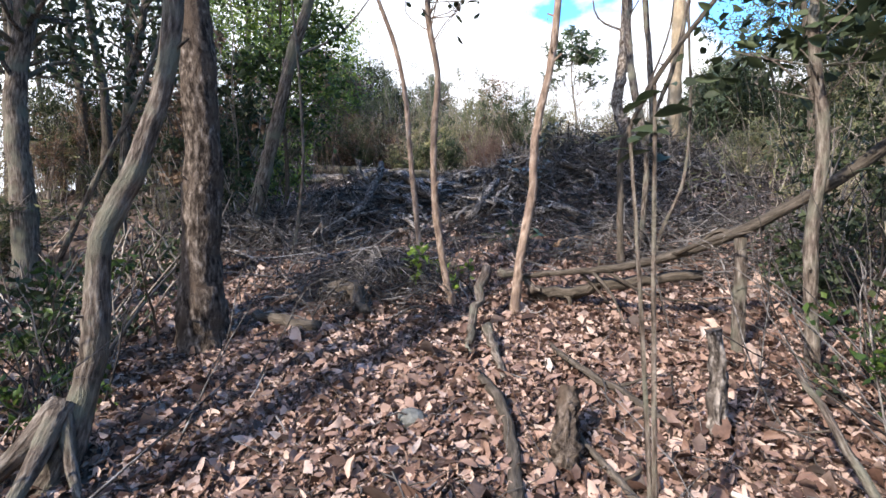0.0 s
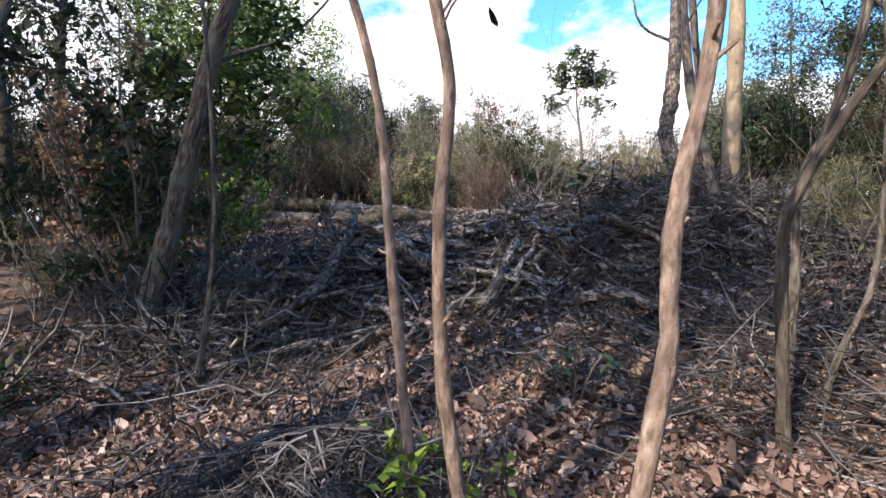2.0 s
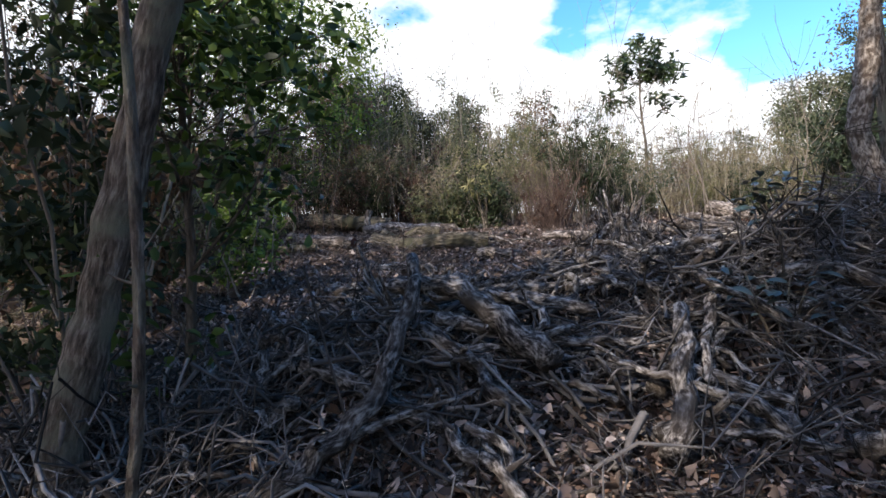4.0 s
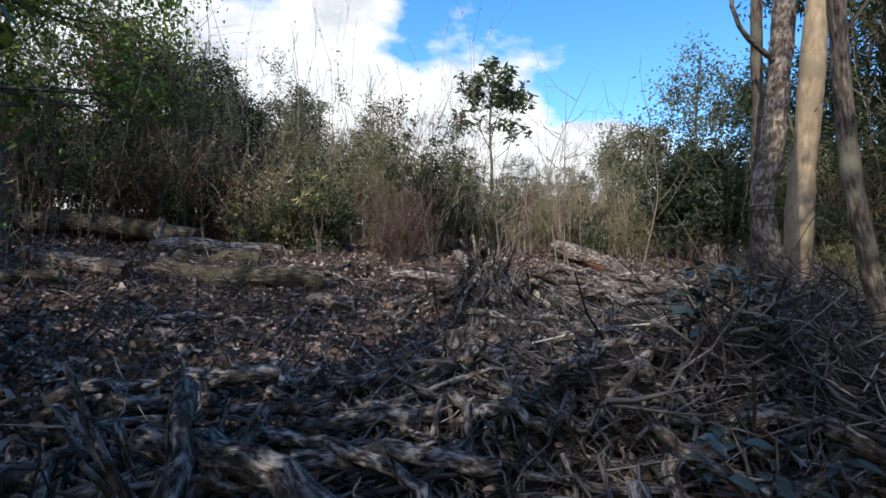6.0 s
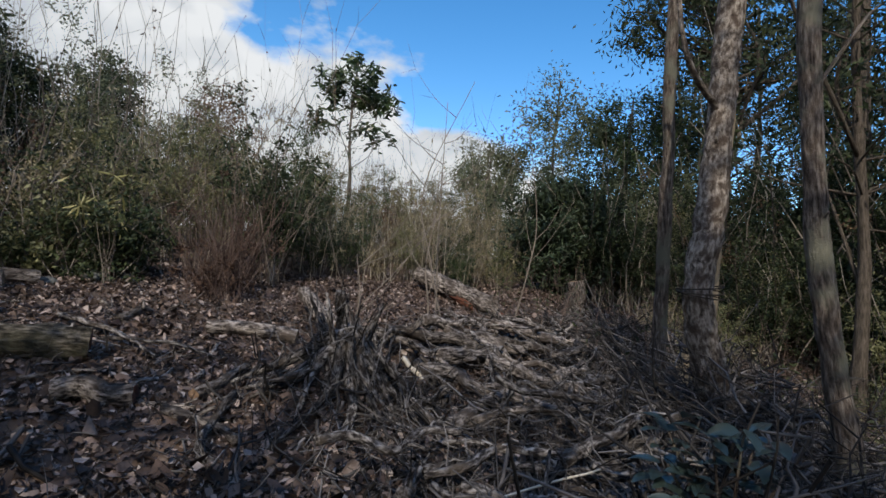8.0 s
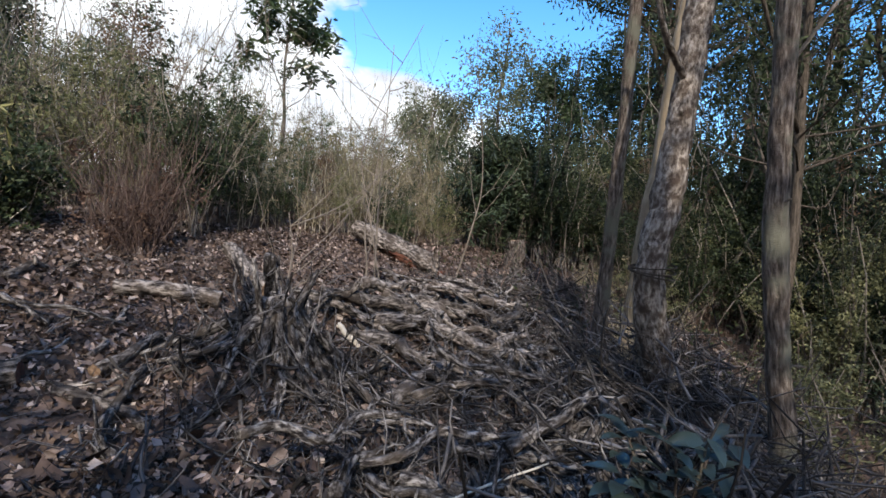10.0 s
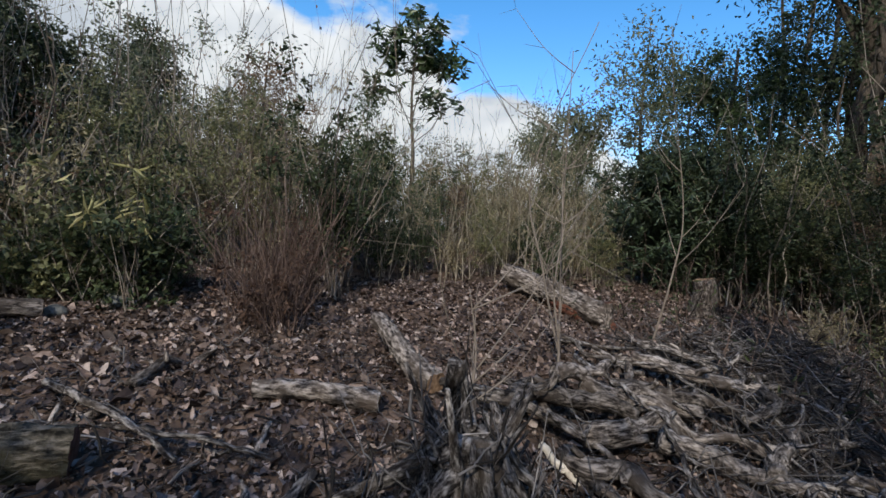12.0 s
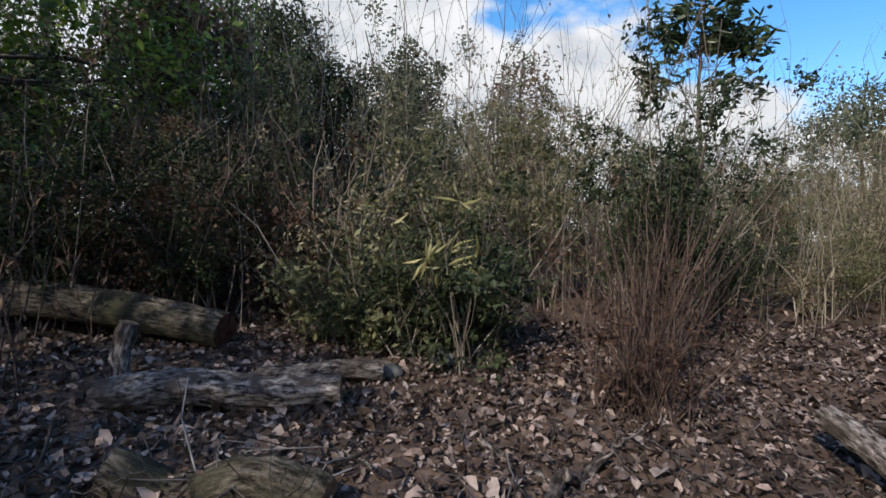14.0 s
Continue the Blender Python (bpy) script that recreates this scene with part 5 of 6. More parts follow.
brush("brush_pile", 240, 1.1, 8.75, 0.32, 0.28, 0.35, 0.39, 0.0061, "upright broken roots of a stump", flat=2.2)
brush("brush_pile", 510, -1.0, 7.5, 0.8, 0.5, 0.1, 0.35, 0.0054, "scattered sticks on the upper bank")
brush("brush_pile", 510, 1.2, 10.0, 1.4, 0.7, 0.05, 0.21, 0.0027, "fine twigs on fallen leaves")
brush("brush_pile", 595, -1.6, 9.8, 1.0, 0.6, 0.08, 0.35, 0.0041, "fine sticks among old logs")
brush("brush_pile", 680, 0.3, 1.6, 1.4, 0.9, 0.03, 0.21, 0.0027, "fine twigs on the leafy floor")

# curling roots and broken limbs over the bank
for _ in range(110):
    zone = ((-1.6, 1.0, 5.3, 6.9), (0.6, 3.0, 5.6, 7.4), (1.4, 4.2, 8.0, 9.8))[int(rng.integers(3))]
    x, y = rng.uniform(zone[0], zone[1]), rng.uniform(zone[2], zone[3])
    a, L, r = rng.uniform(0, 6.28), rng.uniform(0.3, 0.9), rng.uniform(0.01, 0.03)
    pts = [at(x + s * L * math.cos(a + s * rng.normal() * 0.9), y + s * L * math.sin(a + s * rng.normal() * 0.9), 0.05 + r + rng.uniform(0, 0.2)) for s in (-0.5, -0.15, 0.2, 0.5)]
    stick("fallen_branch", pts, r, r * rng.uniform(0.4, 0.9), ROOTWOOD, "crooked weathered root among brushwood", group="roots among brushwood", forks=int(rng.integers(0, 3)))

# logs; hollow ends are closed faces, their inner dark given by RED_ROT's colour
log("log", at(-0.9, 10.28, 0.07), at(-1.78, 10.5, 0.08), 0.08, 0.085, LOG_MOSSY_SHADED, "mossy weathered log with a dark hollow end", ends=(CUT, RED_ROT), wiggle=0.04, lump=0.11)
log("log", at(-0.27, 9.62, 0.08), at(-1.8, 10.0, 0.08), 0.10, 0.095, LOG_MOSSY_SHADED, "sawn log with a dark hollow end", ends=(RED_ROT, CUT), wiggle=0.05, lump=0.11)
log("log", at(-0.02, 8.95, 0.06), at(-0.4, 9.12, 0.06), 0.056, 0.056, LOG, "short sawn log with a dark end", ends=(RED_ROT, CUT))
log("log", at(0.27, 8.92, 0.04), at(0.65, 9.34, 0.06), 0.035, 0.025, LOG, "grey barkless branch piece on the leaves", ends=(CUT, CUT))
log("log", at(-2.15, 11.1, 0.08), at(-0.95, 11.15, 0.07), 0.095, 0.08, LOG, "grey log beside a short post")
log("log", at(-4.3, 12.5, 0.12), at(-1.85, 12.05, 0.12), 0.14, 0.13, LOG_MOSSY_SHADED, "thick dark log at the thicket's foot", ends=(CUT, RED_ROT))
log("log", at(-2.0, 9.75, 0.08), at(-3.0, 10.2, 0.09), 0.085, 0.09, LOG, "old log with a dark hollow end", ends=(RED_ROT, CUT))
log("log", at(-3.4, 9.5, 0.1), at(-2.4, 9.45, 0.1), 0.050, 0.050, LOG_MOSSY_SHADED, "old log lying on the bank")
log("log", at(-1.45, 11.35, 0.08), at(-0.75, 11.5, 0.08), 0.05, 0.06, LOG, "thin bleached log on the leaves")
log("log", (3.70, 12.42, 2.86), (4.42, 11.35, 2.46), 0.12, 0.14, LOG, "split weathered log with rotten red heart", ends=(PALE_WOOD, RED_ROT), lump=0.14)
log("log", at(0.48, 10.1, 0.06), at(1.12, 9.8, 0.07), 0.05, 0.06, LOG, "grey log with an orange cut end", ends=(CUT_ORANGE, CUT))
log("log", at(1.42, 10.7, 0.20), at(1.5, 9.85, 0.10), 0.06, 0.075, LOG, "bleached log lying up the bank", ends=(PALE_WOOD, CUT))
log("log", at(1.35, 7.0, 0.2), at(0.95, 6.4, 0.3), 0.025, 0.035, LOG, "grey branch stub in brushwood", ends=(LOG, LOG))
def limb_piece(x, y, a, length, r, lift, mat=LOG, label="crooked grey limb in a rough heap", group="heap of short logs"):
    """A crooked barkless piece of limb with knots and a stub, lying in the heap."""
    dx, dy = math.cos(a) * length, math.sin(a) * length
    side = np.array([-math.sin(a), math.cos(a), 0.0])
    pts = [np.array(at(x + dx * u, y + dy * u, lift + 0.02 * rng.normal())) + side * rng.normal() * length * 0.06 for u in (-0.5, -0.25, 0.0, 0.25, 0.5)]
    p = np.array(pts)
    root = thing("limb", *p[0], label, "log", group)
    q = spline(p - p[0], 5)
    rr = np.linspace(r * 1.1, r * 0.8, len(q)) * (1 + 0.10 * rng.normal(size=len(q)))
    v, f = tube(q, rr, 14, 0.06, caps=True)
    part("wood", mesh("wood", v, faces_of(f), mat), root)
    for _ in range(int(rng.integers(1, 3))):
        i = int(rng.integers(4, len(q) - 3))
        d = rng.normal(size=3) * np.array([1, 1, 0.5])
        d[2] = abs(d[2]) + 0.15
        d *= (r + rng.uniform(0.03, 0.14)) / np.linalg.norm(d)
        w = spline([q[i], q[i] + d * 0.6, q[i] + d + rng.normal(size=3) * 0.02], 3)
        v, f = tube(w, np.linspace(r * 0.55, r * 0.35, len(w)), 8, 0.08)
        part("stub", mesh("stub", v, faces_of(f), mat), root)


for x, y, a, length, r, lift in ((2.15, 9.35, -0.35, 0.75, 0.055, 0.20), (2.45, 9.15, 0.10, 0.8, 0.06, 0.14), (2.7, 9.35, -0.6, 0.75, 0.055, 0.20), (2.4, 9.55, 0.25, 0.6, 0.045, 0.28), (3.0, 9.35, -0.5, 0.8, 0.05, 0.16),
                                 (2.05, 8.85, -0.9, 0.6, 0.05, 0.10), (2.8, 8.7, -0.75, 0.9, 0.055, 0.14), (3.55, 9.5, -0.7, 1.0, 0.055, 0.16), (1.9, 8.35, 0.3, 0.6, 0.05, 0.10), (3.2, 8.75, 0.5, 0.7, 0.05, 0.16)):
    limb_piece(x, y, a, length, r, lift)
for _ in range(24):
    r = rng.uniform(0.014, 0.036)
    limb_piece(rng.uniform(1.6, 4.4), rng.uniform(7.9, 10.1), rng.normal() * 0.8 - 0.45, rng.uniform(0.3, 0.95), r, r + 0.04 + rng.uniform(0, 0.15))
for _ in range(60):
    r = rng.uniform(0.015, 0.045)
    limb_piece(rng.uniform(-1.9, 1.5), rng.uniform(5.0, 7.3), rng.uniform(-1.2, 1.0), rng.uniform(0.25, 0.8), r, r + 0.03 + rng.uniform(0, 0.16), ROOTWOOD, "broken grey limb among dead roots", "limbs on the lower bank")
for _ in range(14):
    r = rng.uniform(0.012, 0.03)
    limb_piece(rng.uniform(-2.2, 0.6), rng.uniform(8.4, 10.6), rng.normal() * 0.6 - 0.2, rng.uniform(0.3, 0.8), r, r + 0.01, LOG, "dark decaying limb lying on leaves", "decaying limbs on the upper bank")
for _ in range(34):
    r = rng.uniform(0.012, 0.03)
    limb_piece(rng.uniform(0.8, 3.6), rng.uniform(5.8, 8.2), rng.uniform(-1.4, 0.6), rng.uniform(0.3, 0.8), r, r + 0.08 + rng.uniform(0, 0.25), ROOTWOOD, "broken grey limb on the brush heap", "limbs on the brush heap")
log("log", (3.98, 12.02, 2.63), (4.50, 11.26, 2.32), 0.06, 0.08, RED_ROT, "rotten red slab split from a log", ends=(RED_ROT, RED_ROT), lump=0.2)
log("post", at(-2.16, 11.2, -0.05), at(-2.08, 11.25, 0.42), 0.045, 0.05, LOG, "short broken post standing in leaves", category="post", ends=(CUT, CUT), sides=9)
log("tree_stump", at(5.85, 11.2, -0.08), at(5.86, 11.22, 0.46), 0.16, 0.125, LOG, "sawn grey stump at the clearing's end", category="stump", ends=(CUT, CUT), lump=0.08)
log("tree_stump", at(4.36, 11.3, -0.05), at(4.36, 11.3, 0.32), 0.06, 0.05, LOG, "dark broken stub beside a split log", category="stump", ends=(RED_ROT, RED_ROT), lump=0.1)
log("tree_stump", at(0.40, 7.2, -0.1), at(0.36, 7.3, 0.28), 0.10, 0.05, ROOTWOOD, "broken stump with torn wood", category="stump", ends=(ROOTWOOD, ROOTWOOD), lump=0.15)


def rooty_stump(x, y):
    """An uprooted stump with ribs of root wood spreading from it."""
    root = thing("tree_stump", x, y, gz(x, y), "torn stump with splayed weathered roots", "stump")
    v, f = tube(spline([(0, 0, -0.15), (0.0, 0.02, 0.05), (0.02, 0.05, 0.14), (0.04, 0.07, 0.22)], 4), np.linspace(0.20, 0.11, 13), 22, 0.16)
    part("body", mesh("body", v, faces_of(f), ROOTWOOD), root)
    for k in range(13):                         # torn splinters round the rim
        a = k * 0.483 + rng.normal() * 0.3
        c, sn, h = math.cos(a), math.sin(a), rng.uniform(0.02, 0.30)
        q = spline([(0.10 * c, 0.10 * sn, 0.02), (0.14 * c, 0.14 * sn + 0.03, 0.18), ((0.13 + h * 0.6) * c, (0.13 + h * 0.6) * sn + 0.05, 0.20 + h + rng.normal() * 0.06)], 3)
        v, f = tube(q, np.linspace(rng.uniform(0.014, 0.045), rng.uniform(0.004, 0.014), len(q)), 8, 0.15)
        part("splinter", mesh("splinter", v, faces_of(f), ROOTWOOD), root)
    for k in range(17):                         # roots spreading over the soil
        a = k * 0.37 + rng.normal() * 0.15
        L, h, t = rng.uniform(0.35, 0.85), rng.uniform(0.06, 0.28), rng.normal() * 0.35
        c, sn, c2, s2 = math.cos(a), math.sin(a), math.cos(a + t), math.sin(a + t)
        end = (L * c2, L * s2)
        q = spline([(0.1 * c, 0.1 * sn, h), (L * 0.45 * c, L * 0.45 * sn, h * 0.8 + gz(x + L * 0.45 * c, y + L * 0.45 * sn) - gz(x, y)),
                    (*end, gz(x + end[0], y + end[1]) - gz(x, y) + 0.01)], 5)
        v, f = tube(q, np.linspace(rng.uniform(0.025, 0.055), 0.008, len(q)), 10, 0.10)
        part("root", mesh("root", v, faces_of(f), ROOTWOOD), root)
    return root


rooty_stump(1.12, 8.78)
rooty_stump(-0.85, 6.25)

ROOTS = "weathered roots across the bank"
stick("fallen_branch", [at(-0.95, 6.35, 0.34), at(-0.62, 6.1, 0.36), at(-0.38, 5.9, 0.32), at(-0.12, 5.66, 0.26)], 0.05, 0.075, ROOTWOOD, "thick bleached root lying across the bank", group=ROOTS)
stick("fallen_branch", [at(-1.4, 5.0, 0.08), at(-1.05, 5.15, 0.2), at(-0.85, 5.45, 0.32), at(-0.78, 5.9, 0.44), at(-0.83, 6.3, 0.5)], 0.05, 0.035, ROOTWOOD, "curving grey root rising to a stump", group=ROOTS)
stick("fallen_branch", [at(-0.5, 6.3, 0.22), at(-0.1, 6.35, 0.22), at(0.25, 6.3, 0.2)], 0.045, 0.04, ROOTWOOD, "short thick branch in the debris", group=ROOTS)
stick("fallen_branch", [at(-0.45, 6.6, 0.2), at(-0.1, 6.6, 0.2), at(0.3, 6.65, 0.16)], 0.04, 0.035, ROOTWOOD, "short grey branch in the debris", group=ROOTS)
stick("fallen_branch", [at(-0.2, 6.0, 0.17), at(0.1, 5.98, 0.18), at(0.42, 6.0, 0.16)], 0.028, 0.024, ROOTWOOD, "short branch under a root", group=ROOTS)
stick("fallen_branch", [at(0.25, 5.2, 0.14), at(0.42, 5.5, 0.26), at(0.62, 6.0, 0.3)], 0.055, 0.04, ROOTWOOD, "grey split branch in brushwood", group=ROOTS)
stick("fallen_branch", [at(-1.9, 5.6, 0.1), at(-1.55, 5.75, 0.12), at(-1.3, 5.85, 0.25)], 0.03, 0.03, ROOTWOOD, "cut branch end in shade", group=ROOTS)
stick("fallen_branch", [at(0.05, 7.5, 0.03), at(0.2, 7.3, 0.05), at(0.3, 6.9, 0.08), at(0.25, 6.7, 0.05)], 0.03, 0.02, ROOTWOOD, "crooked grey branch on leaves", group=ROOTS)
stick("fallen_branch", [at(-0.3, 7.2, 0.02), at(0.0, 7.5, 0.05), at(0.25, 7.9, 0.04)], 0.02, 0.014, ROOTWOOD, "thin crooked branch on leaves", group=ROOTS, forks=2)
stick("fallen_branch", [at(0.75, 7.1, 0.25), at(1.1, 7.05, 0.32), at(1.5, 7.0, 0.34)], 0.006, 0.004, PALE_WOOD, "bleached straight twig on brushwood")
stick("fallen_branch", [at(0.62, 7.2, 0.22), at(0.7, 7.1, 0.2), at(0.85, 6.95, 0.1)], 0.008, 0.006, ROOTWOOD, "bleached twig stub in brushwood")
stick("fallen_branch", [at(1.76, 9.15, 0.12), at(1.83, 9.02, 0.06), at(1.9, 8.9, 0.03)], 0.02, 0.022, PALE_WOOD, "bleached splinter of wood beside a stump")
stick("fallen_branch", [at(1.2, 7.5, 0.2), at(1.5, 7.2, 0.15), at(1.85, 6.95, 0.15)], 0.03, 0.035, ROOTWOOD, "curved branch with a pale cut end", group=ROOTS)
stick("fallen_branch", [at(0.4, 8.0, 0.02), at(0.25, 8.4, 0.05), at(0.5, 8.9, 0.06)], 0.03, 0.02, ROOTWOOD, "crooked stick on fallen leaves", group=ROOTS, forks=2)
stick("fallen_branch", [at(1.15, 9.0, 0.55), at(1.25, 9.2, 0.3), at(1.3, 9.3, 0.05)], 0.035, 0.05, ROOTWOOD, "broken pale knob of root wood", group=ROOTS)
for a, b, r in (((-1.0, 7.0), (-0.3, 7.5), 0.02), ((-1.6, 7.4), (-0.9, 7.3), 0.025), ((-2.0, 6.9), (-1.2, 6.6), 0.03), ((-0.9, 7.9), (-0.2, 8.2), 0.018), ((0.6, 7.8), (1.2, 7.5), 0.02), ((1.5, 7.6), (2.2, 7.4), 0.022),
                ((0.9, 6.2), (1.6, 5.7), 0.014), ((1.2, 5.6), (2.1, 5.9), 0.012), ((2.0, 8.1), (2.9, 7.8), 0.025), ((2.6, 8.5), (2.9, 7.8), 0.02), ((-0.2, 9.9), (0.5, 9.5), 0.014), ((-0.5, 10.3), (0.1, 9.6), 0.02),
                ((3.0, 10.5), (3.6, 10.2), 0.02), ((4.4, 10.4), (5.3, 10.7), 0.022), ((3.9, 10.0), (4.9, 9.6), 0.025), ((4.2, 9.4), (5.2, 9.0), 0.02), ((3.3, 9.6), (4.0, 9.9), 0.018), ((-1.7, 4.8), (-0.6, 5.2), 0.02),
                ((-0.6, 5.0), (0.2, 5.4), 0.018), ((0.2, 5.5), (1.1, 5.2), 0.02), ((-2.2, 4.6), (-1.6, 4.2), 0.018), ((1.0, 5.3), (1.9, 4.9), 0.025), ((1.6, 5.0), (2.4, 4.3), 0.02), ((2.3, 4.9), (3.2, 4.4), 0.016)):
    m = ((a[0] + b[0]) / 2 + rng.normal() * 0.1, (a[1] + b[1]) / 2 + rng.normal() * 0.1)
    stick("fallen_branch", [at(*a, r + 0.02), at(*m, r + 0.05 + rng.uniform(0, 0.08)), at(*b, r + 0.02)], r, r * 0.7, ROOTWOOD, "dead grey branch lying on the bank", group="dead branches", forks=int(rng.integers(0, 3)))

# fine twigs standing and lying round the first trees
for x, y, a in ((-1.55, 1.35, 0.3), (-1.7, 1.8, -0.5), (-1.0, 1.75, 0.9), (-0.85, 2.2, 0.5), (-1.15, 2.3, -0.2), (1.35, 1.75, 1.9), (1.55, 1.5, 1.2), (1.7, 1.9, 2.3), (1.45, 2.1, 0.8), (1.25, 2.5, 1.6)):
    c, sn = math.cos(a) * 0.3, math.sin(a) * 0.3
    stick("twig", [at(x, y, 0.0), at(x + c * 0.5, y + sn * 0.5, 0.22), at(x + c, y + sn, 0.38 + rng.uniform(0, 0.25)), at(x + c * 1.9, y + sn * 1.6, 0.45 + rng.uniform(0, 0.3))], 0.005, 0.002, ROOTWOOD, "thin grey twig arching over leaves", category="twig", group="twigs round the first trees", forks=5, sides=5)

# fallen tree across the first slope
stick("fallen_tree", [at(0.55, 3.15, 0.20), at(0.8, 2.95, 0.26), at(1.15, 2.75, 0.36), at(1.6, 2.55, 0.55), at(2.2, 2.45, 0.95), at(2.9, 2.4, 1.5)], 0.014, 0.042, BARK_DARK, "long fallen tree propped across the slope", category="fallen tree", forks=12)
stick("fallen_branch", [at(0.62, 3.2, 0.07), at(0.85, 3.05, 0.10), at(1.1, 2.85, 0.22), at(1.5, 2.7, 0.3)], 0.045, 0.03, BARK_DARK, "dark rotten branch under a fallen tree", forks=2)
stick("fallen_branch", [at(0.32, 3.05, 0.32), at(0.22, 2.75, 0.12), at(0.18, 2.55, 0.05)], 0.032, 0.022, BARK_GREY, "broken stub propped on leaves")
stick("fallen_branch", [at(0.4, 3.1, 0.26), at(0.55, 3.15, 0.2), at(0.62, 3.1, 0.1)], 0.03, 0.025, BARK_GREY, "broken branch by saplings")
stick("fallen_branch", [at(0.22, 2.3, 0.02), at(0.31, 1.95, 0.05), at(0.33, 1.6, 0.03), at(0.29, 1.2, 0.03)], 0.022, 0.028, BARK_DARK, "dark stick lying down the slope")
stick("fallen_branch", [at(0.30, 2.6, 0.12), at(0.32, 2.45, 0.07), at(0.35, 2.2, 0.03)], 0.028, 0.016, BARK_GREY, "grey branch end poking from leaves")
stick("fallen_branch", [at(0.62, 2.6, 0.02), at(0.68, 2.3, 0.06), at(0.85, 2.05, 0.03), at(0.95, 1.8, 0.02)], 0.014, 0.02, BARK_DARK, "crooked stick on the leaves", forks=1)
stick("fallen_branch", [at(0.58, 1.85, 0.02), at(0.66, 1.5, 0.05), at(0.8, 1.1, 0.02)], 0.012, 0.016, BARK_DARK, "thin dark stick on the leaves")
stick("fallen_branch", [at(1.0, 1.45, 0.02), at(1.2, 1.15, 0.10), at(1.4, 0.9, 0.05)], 0.010, 0.012, PALE_WOOD, "pale straight stick on the leaves")
stick("fallen_branch", [at(1.35, 1.2, 0.0), at(1.32, 1.35, 0.15), at(1.30, 1.6, 0.32)], 0.017, 0.012, BARK_GREY, "leaning grey stick among twigs", forks=2)
stick("fallen_branch", [at(-2.6, 2.6, 0.05), at(-2.0, 2.55, 0.08), at(-1.7, 2.35, 0.05)], 0.035, 0.04, ROOTWOOD, "grey log end under trees")
stick("fallen_branch", [at(-1.25, 1.2, 0.0), at(-1.0, 1.5, 0.14), at(-0.8, 1.9, 0.25)], 0.006, 0.004, ROOTWOOD, "thin pale stick leaning by a tree foot", forks=4)
stick("fallen_branch", [at(-0.78, 3.3, 0.06), at(-0.55, 3.1, 0.10), at(-0.45, 2.95, 0.02)], 0.05, 0.045, BARK_DARK, "dark rotten log in leaves")
stick("fallen_branch", [at(-1.15, 3.0, 0.04), at(-0.9, 2.85, 0.05), at(-0.7, 2.8, 0.03)], 0.04, 0.035, BARK_DARK, "dark flat piece of rotten wood")
stick("fallen_branch", [at(-1.4, 4.6, 0.05), at(-0.7, 4.9, 0.12), at(-0.2, 5.05, 0.1)], 0.02, 0.012, ROOTWOOD, "long grey branch at the brush heap's foot", forks=3)
stick("fallen_branch", [at(1.0, 4.35, 0.04), at(1.12, 4.45, 0.05), at(1.35, 4.5, 0.05)], 0.045, 0.04, CUT, "short barkless branch on leaves")
log("bark_shard", at(0.50, 1.62, 0.0), at(0.57, 1.82, 0.20), 0.05, 0.03, BARK_ROUGH, "brown torn shard of bark in leaves", category="bark", ends=(RED_ROT, RED_ROT), sides=8, lump=0.4)
log("tree_stump", at(1.10, 1.72, -0.05), at(1.08, 1.72, 0.42), 0.034, 0.022, LOG, "weathered pale stub standing in leaves", category="stump", ends=(CUT, CUT), sides=9, lump=0.3)
log("tree_stump", at(1.5, 2.35, 0.0), at(1.55, 2.4, 0.55), 0.03, 0.025, BARK_GREY, "broken grey stub under a fallen tree", category="stump", ends=(CUT, CUT), sides=8)

# thin bare saplings on the upper bank
def bare_sapling(x, y, line, r, label):
    """A whippy bare sapling: stem, side limbs and their twigs."""
    root = thing("sapling", x, y, gz(x, y) - 0.03, label, "sapling", "bare saplings")
    p = spline(line, 6)
    v, f = tube(p, np.linspace(r, r * 0.25, len(p)), 6, 0.05)
    part("stem", mesh("stem", v, faces_of(f), REED_GREY), root)
    for _ in range(7):
        i = int(rng.integers(len(p) // 3, len(p) - 1))
        d = np.array([rng.normal() * 0.8, rng.normal() * 0.5, rng.uniform(0.4, 1.0)])
        L = rng.uniform(0.35, 0.9)
        q = spline([p[i], p[i] + d * L * 0.5, p[i] + d * L + np.array([0, 0, 0.12])], 4)
        v, f = tube(q, np.linspace(r * 0.45, r * 0.15, len(q)), 4)
        limb = part("limb", mesh("limb", v, faces_of(f), REED_GREY), root)
        for _ in range(3):
            k = int(rng.integers(2, len(q)))
            e = d * 0.5 + rng.normal(size=3) * 0.5
            w = spline([q[k], q[k] + e * L * 0.2, q[k] + e * L * 0.4], 2)
            v, f = tube(w, np.linspace(r * 0.22, r * 0.1, len(w)), 3)
            part("twig", mesh("twig", v, faces_of(f), REED_GREY), limb)


for x, y, line in ((2.55, 9.95, [(0, 0, 0), (-0.02, 0.02, 0.6), (-0.03, 0.05, 1.2), (-0.04, 0.05, 2.4)]), (3.75, 10.2, [(0, 0, 0), (0.1, -0.1, 0.7), (0.16, -0.12, 1.3), (0.05, 0, 2.4)]),
                   (2.85, 10.3, [(0, 0, 0), (-0.15, 0.1, 0.7), (-0.25, 0.2, 1.5), (0.25, 0.1, 2.8)]), (2.2, 9.6, [(0, 0, 0), (0.03, 0, 0.4), (0.0, 0.05, 0.8), (0.1, 0.1, 1.3)]), (1.35, 9.2, [(0, 0, 0), (0.0, 0, 0.3), (0.05, 0.05, 0.6), (0.02, 0.1, 0.9)])):
    bare_sapling(x, y, line, 0.011, "bare whippy grey sapling with fine twigs")


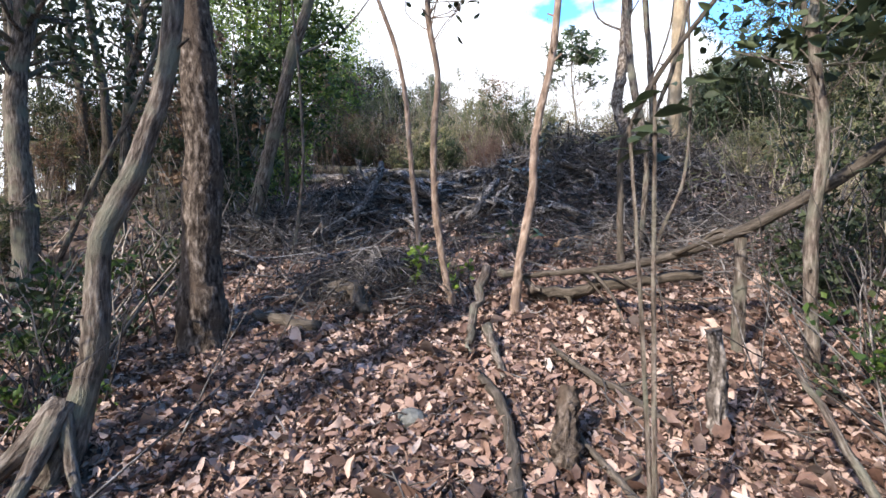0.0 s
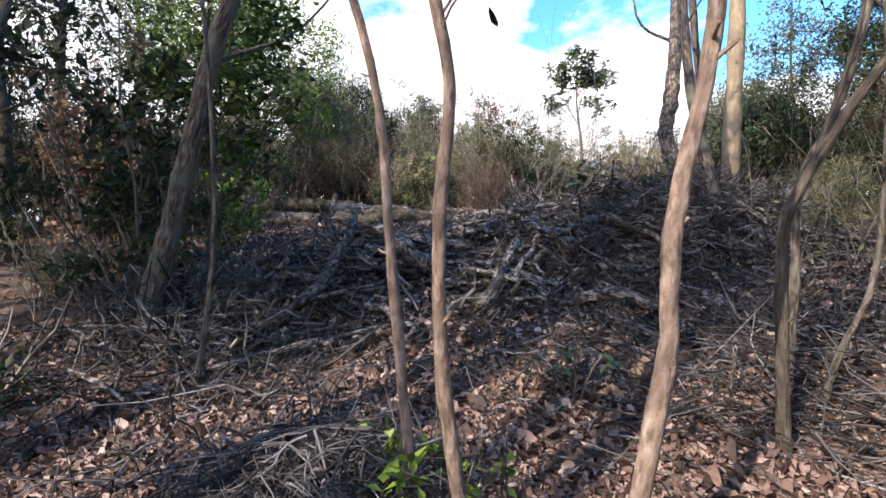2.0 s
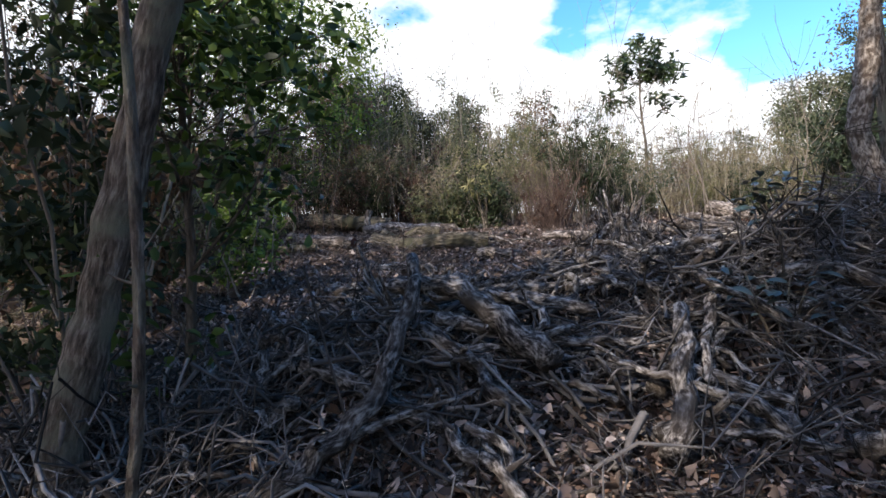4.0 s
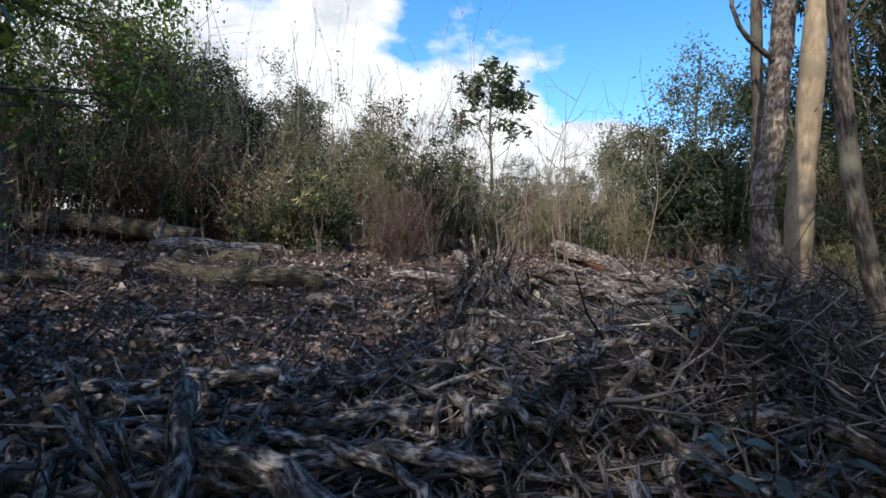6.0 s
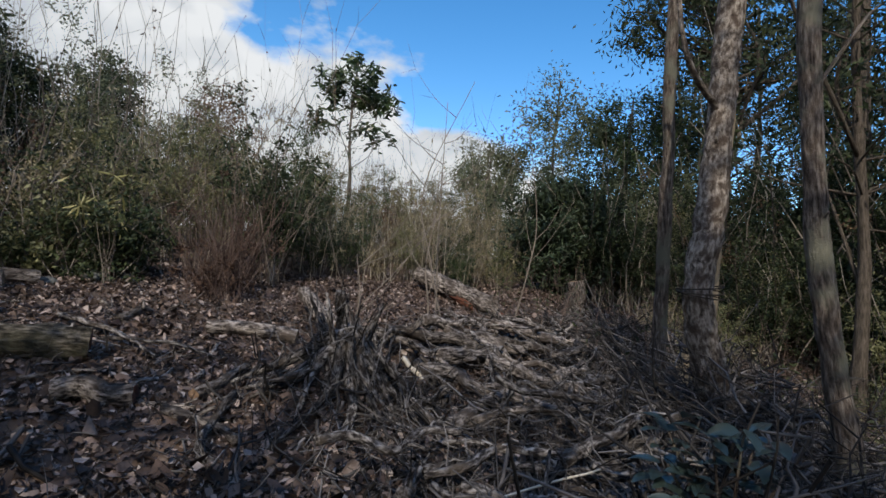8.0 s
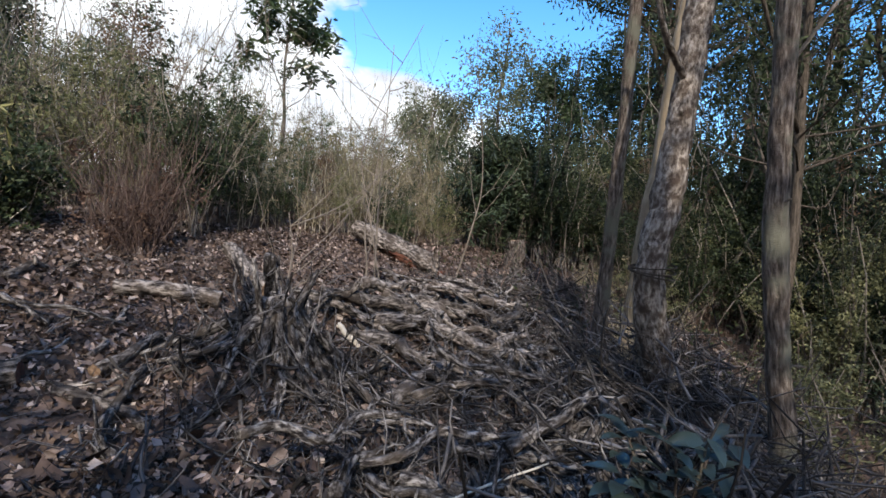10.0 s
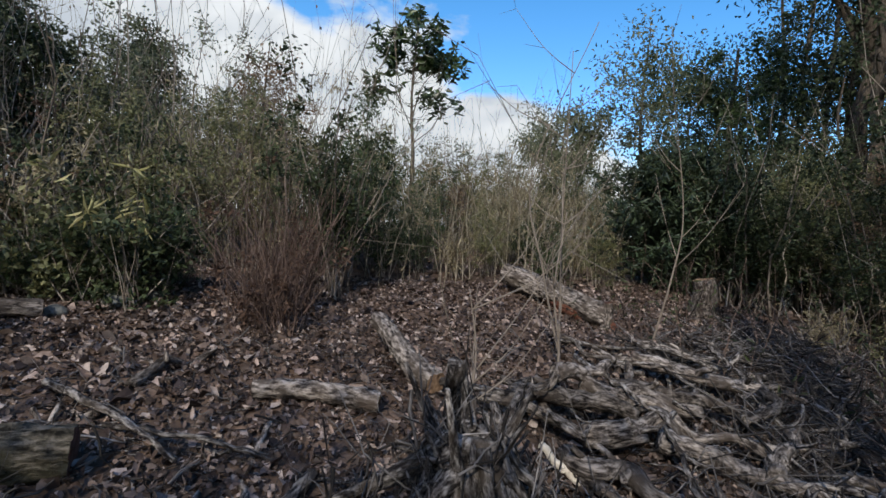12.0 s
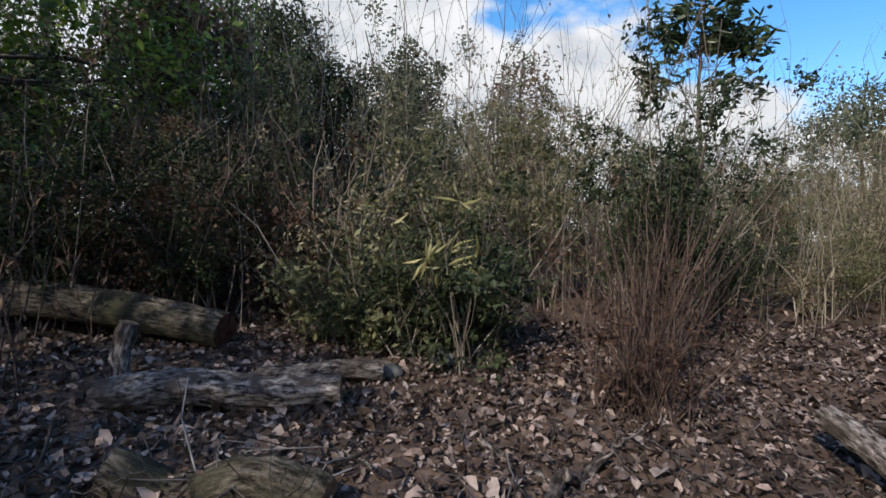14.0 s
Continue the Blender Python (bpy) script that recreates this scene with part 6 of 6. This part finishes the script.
# glossy broad-leaved shrubs: each leaf is a piece
def big_leaf_mesh(name, length, width, mat):
    t = np.linspace(0, 1, 7)
    w = width * 0.5 * np.sin(np.pi * t ** 0.85) ** 0.8
    z = 0.10 * length * np.sin(t * 2.2) - 0.12 * length * t * t
    v = np.concatenate([np.stack([-w, t * length, z + w * 0.25], 1), np.stack([0 * w, t * length, z], 1), np.stack([w, t * length, z + w * 0.25], 1)])
    f = [(i + a, i + 1 + a, i + 8 + a, i + 7 + a) for a in (0, 7) for i in range(6)]
    return mesh(name, v, f, mat)


def broadleaf(name, x, y, h, stems, per, wide, mat, length, width, label, height=0.0):
    root = thing(name, x, y, gz(x, y) + height, label, "shrub")
    kinds = [big_leaf_mesh("leaf", length * s, width * s, mat) for s in (0.75, 1.0, 1.2)]
    for _ in range(stems):
        a = rng.uniform(0, 6.28)
        tip = np.array([math.cos(a) * wide * rng.uniform(0.2, 1), math.sin(a) * wide * rng.uniform(0.2, 1), h * rng.uniform(0.6, 1.0)])
        q = spline([(0, 0, -0.02), tip * 0.5 + np.array([0, 0, h * 0.12]), tip], 4)
        v, f = tube(q, np.linspace(0.008, 0.004, len(q)), 5)
        part("stem", mesh("stem", v, faces_of(f), BARK_GREY), root)
        for k in range(per):
            ob = part("leaf", kinds[int(rng.integers(3))], root)
            b = k * 6.283 / per + rng.normal() * 0.3
            ob.matrix_basis = Matrix.Translation(tip + rng.normal(size=3) * 0.02 - np.array([0, 0, (k % 3) * 0.035])) @ Matrix.Rotation(b, 4, "Z") @ Matrix.Rotation(rng.uniform(-0.5, 0.35), 4, "X") @ Matrix.Rotation(rng.normal() * 0.3, 4, "Y")
    return root


broadleaf("broadleaf_shrub", 1.48, 6.50, 0.66, 11, 8, 0.26, LEAF_BLUE, 0.095, 0.042, "glossy blue-green broad-leaved shrub in brushwood")
broadleaf("broadleaf_shrub", 1.70, 6.25, 0.45, 6, 7, 0.22, LEAF_BLUE, 0.09, 0.04, "shiny bluish leaves above the brush heap")
broadleaf("broadleaf_shrub", 1.05, 5.85, 0.5, 8, 7, 0.35, LEAF_BLUE, 0.085, 0.04, "shiny bluish leaves at the brush heap's foot")
broadleaf("broadleaf_shrub", 0.62, 4.1, 0.32, 5, 6, 0.25, LEAF_SHINY, 0.10, 0.045, "low shiny green leaves by dead twigs")
broadleaf("broadleaf_shrub", 0.62, 1.08, 1.32, 3, 6, 0.07, LEAF_DARK, 0.08, 0.034, "single upright sprig with dark oval leaves")
broadleaf("broadleaf_shrub", 1.95, 1.75, 1.5, 9, 8, 0.42, LEAF_DARK, 0.11, 0.04, "tall sprigs with dark shiny leaves")

# stones
for x, y, s in ((-0.35, 11.75, 0.10), (-0.1, 11.95, 0.07), (-0.7, 11.6, 0.08), (-0.07, 1.88, 0.06)):
    bm = bmesh.new()
    bmesh.ops.create_icosphere(bm, subdivisions=2, radius=s)
    for vv in bm.verts:
        vv.co *= 1 + 0.25 * noise.noise(vv.co * 9)
        vv.co.z *= 0.7
    me = bpy.data.meshes.new("stone")
    bm.to_mesh(me)
    bm.free()
    me.materials.append(STONE)
    ob = tagged(new("stone", me), "rounded grey stone among leaves", "stone", "stones by the shrub")
    ob.location = (x, y, gz(x, y) + s * 0.35)

# near fallen leaves, singly
_kinds = []
for s in (0.042, 0.05, 0.058, 0.068):
    _me = big_leaf_mesh("fallen_leaf", s, s * 0.42, LITTER)
    _kinds.append(_me)
for _ in range(300):
    x, y = rng.uniform(-0.9, 1.2), rng.uniform(0.9, 2.6)
    ob = part("fallen_leaf", _kinds[int(rng.integers(4))], GROUND)
    ob.matrix_basis = Matrix.Translation((x, y, gz(x, y) + rng.uniform(0.03, 0.05))) @ Matrix.Rotation(0.22, 4, "X") @ Matrix.Rotation(rng.uniform(0, 6.28), 4, "Z") @ Matrix.Rotation(rng.normal() * 0.35, 4, "X") @ Matrix.Rotation(rng.normal() * 0.35, 4, "Y")
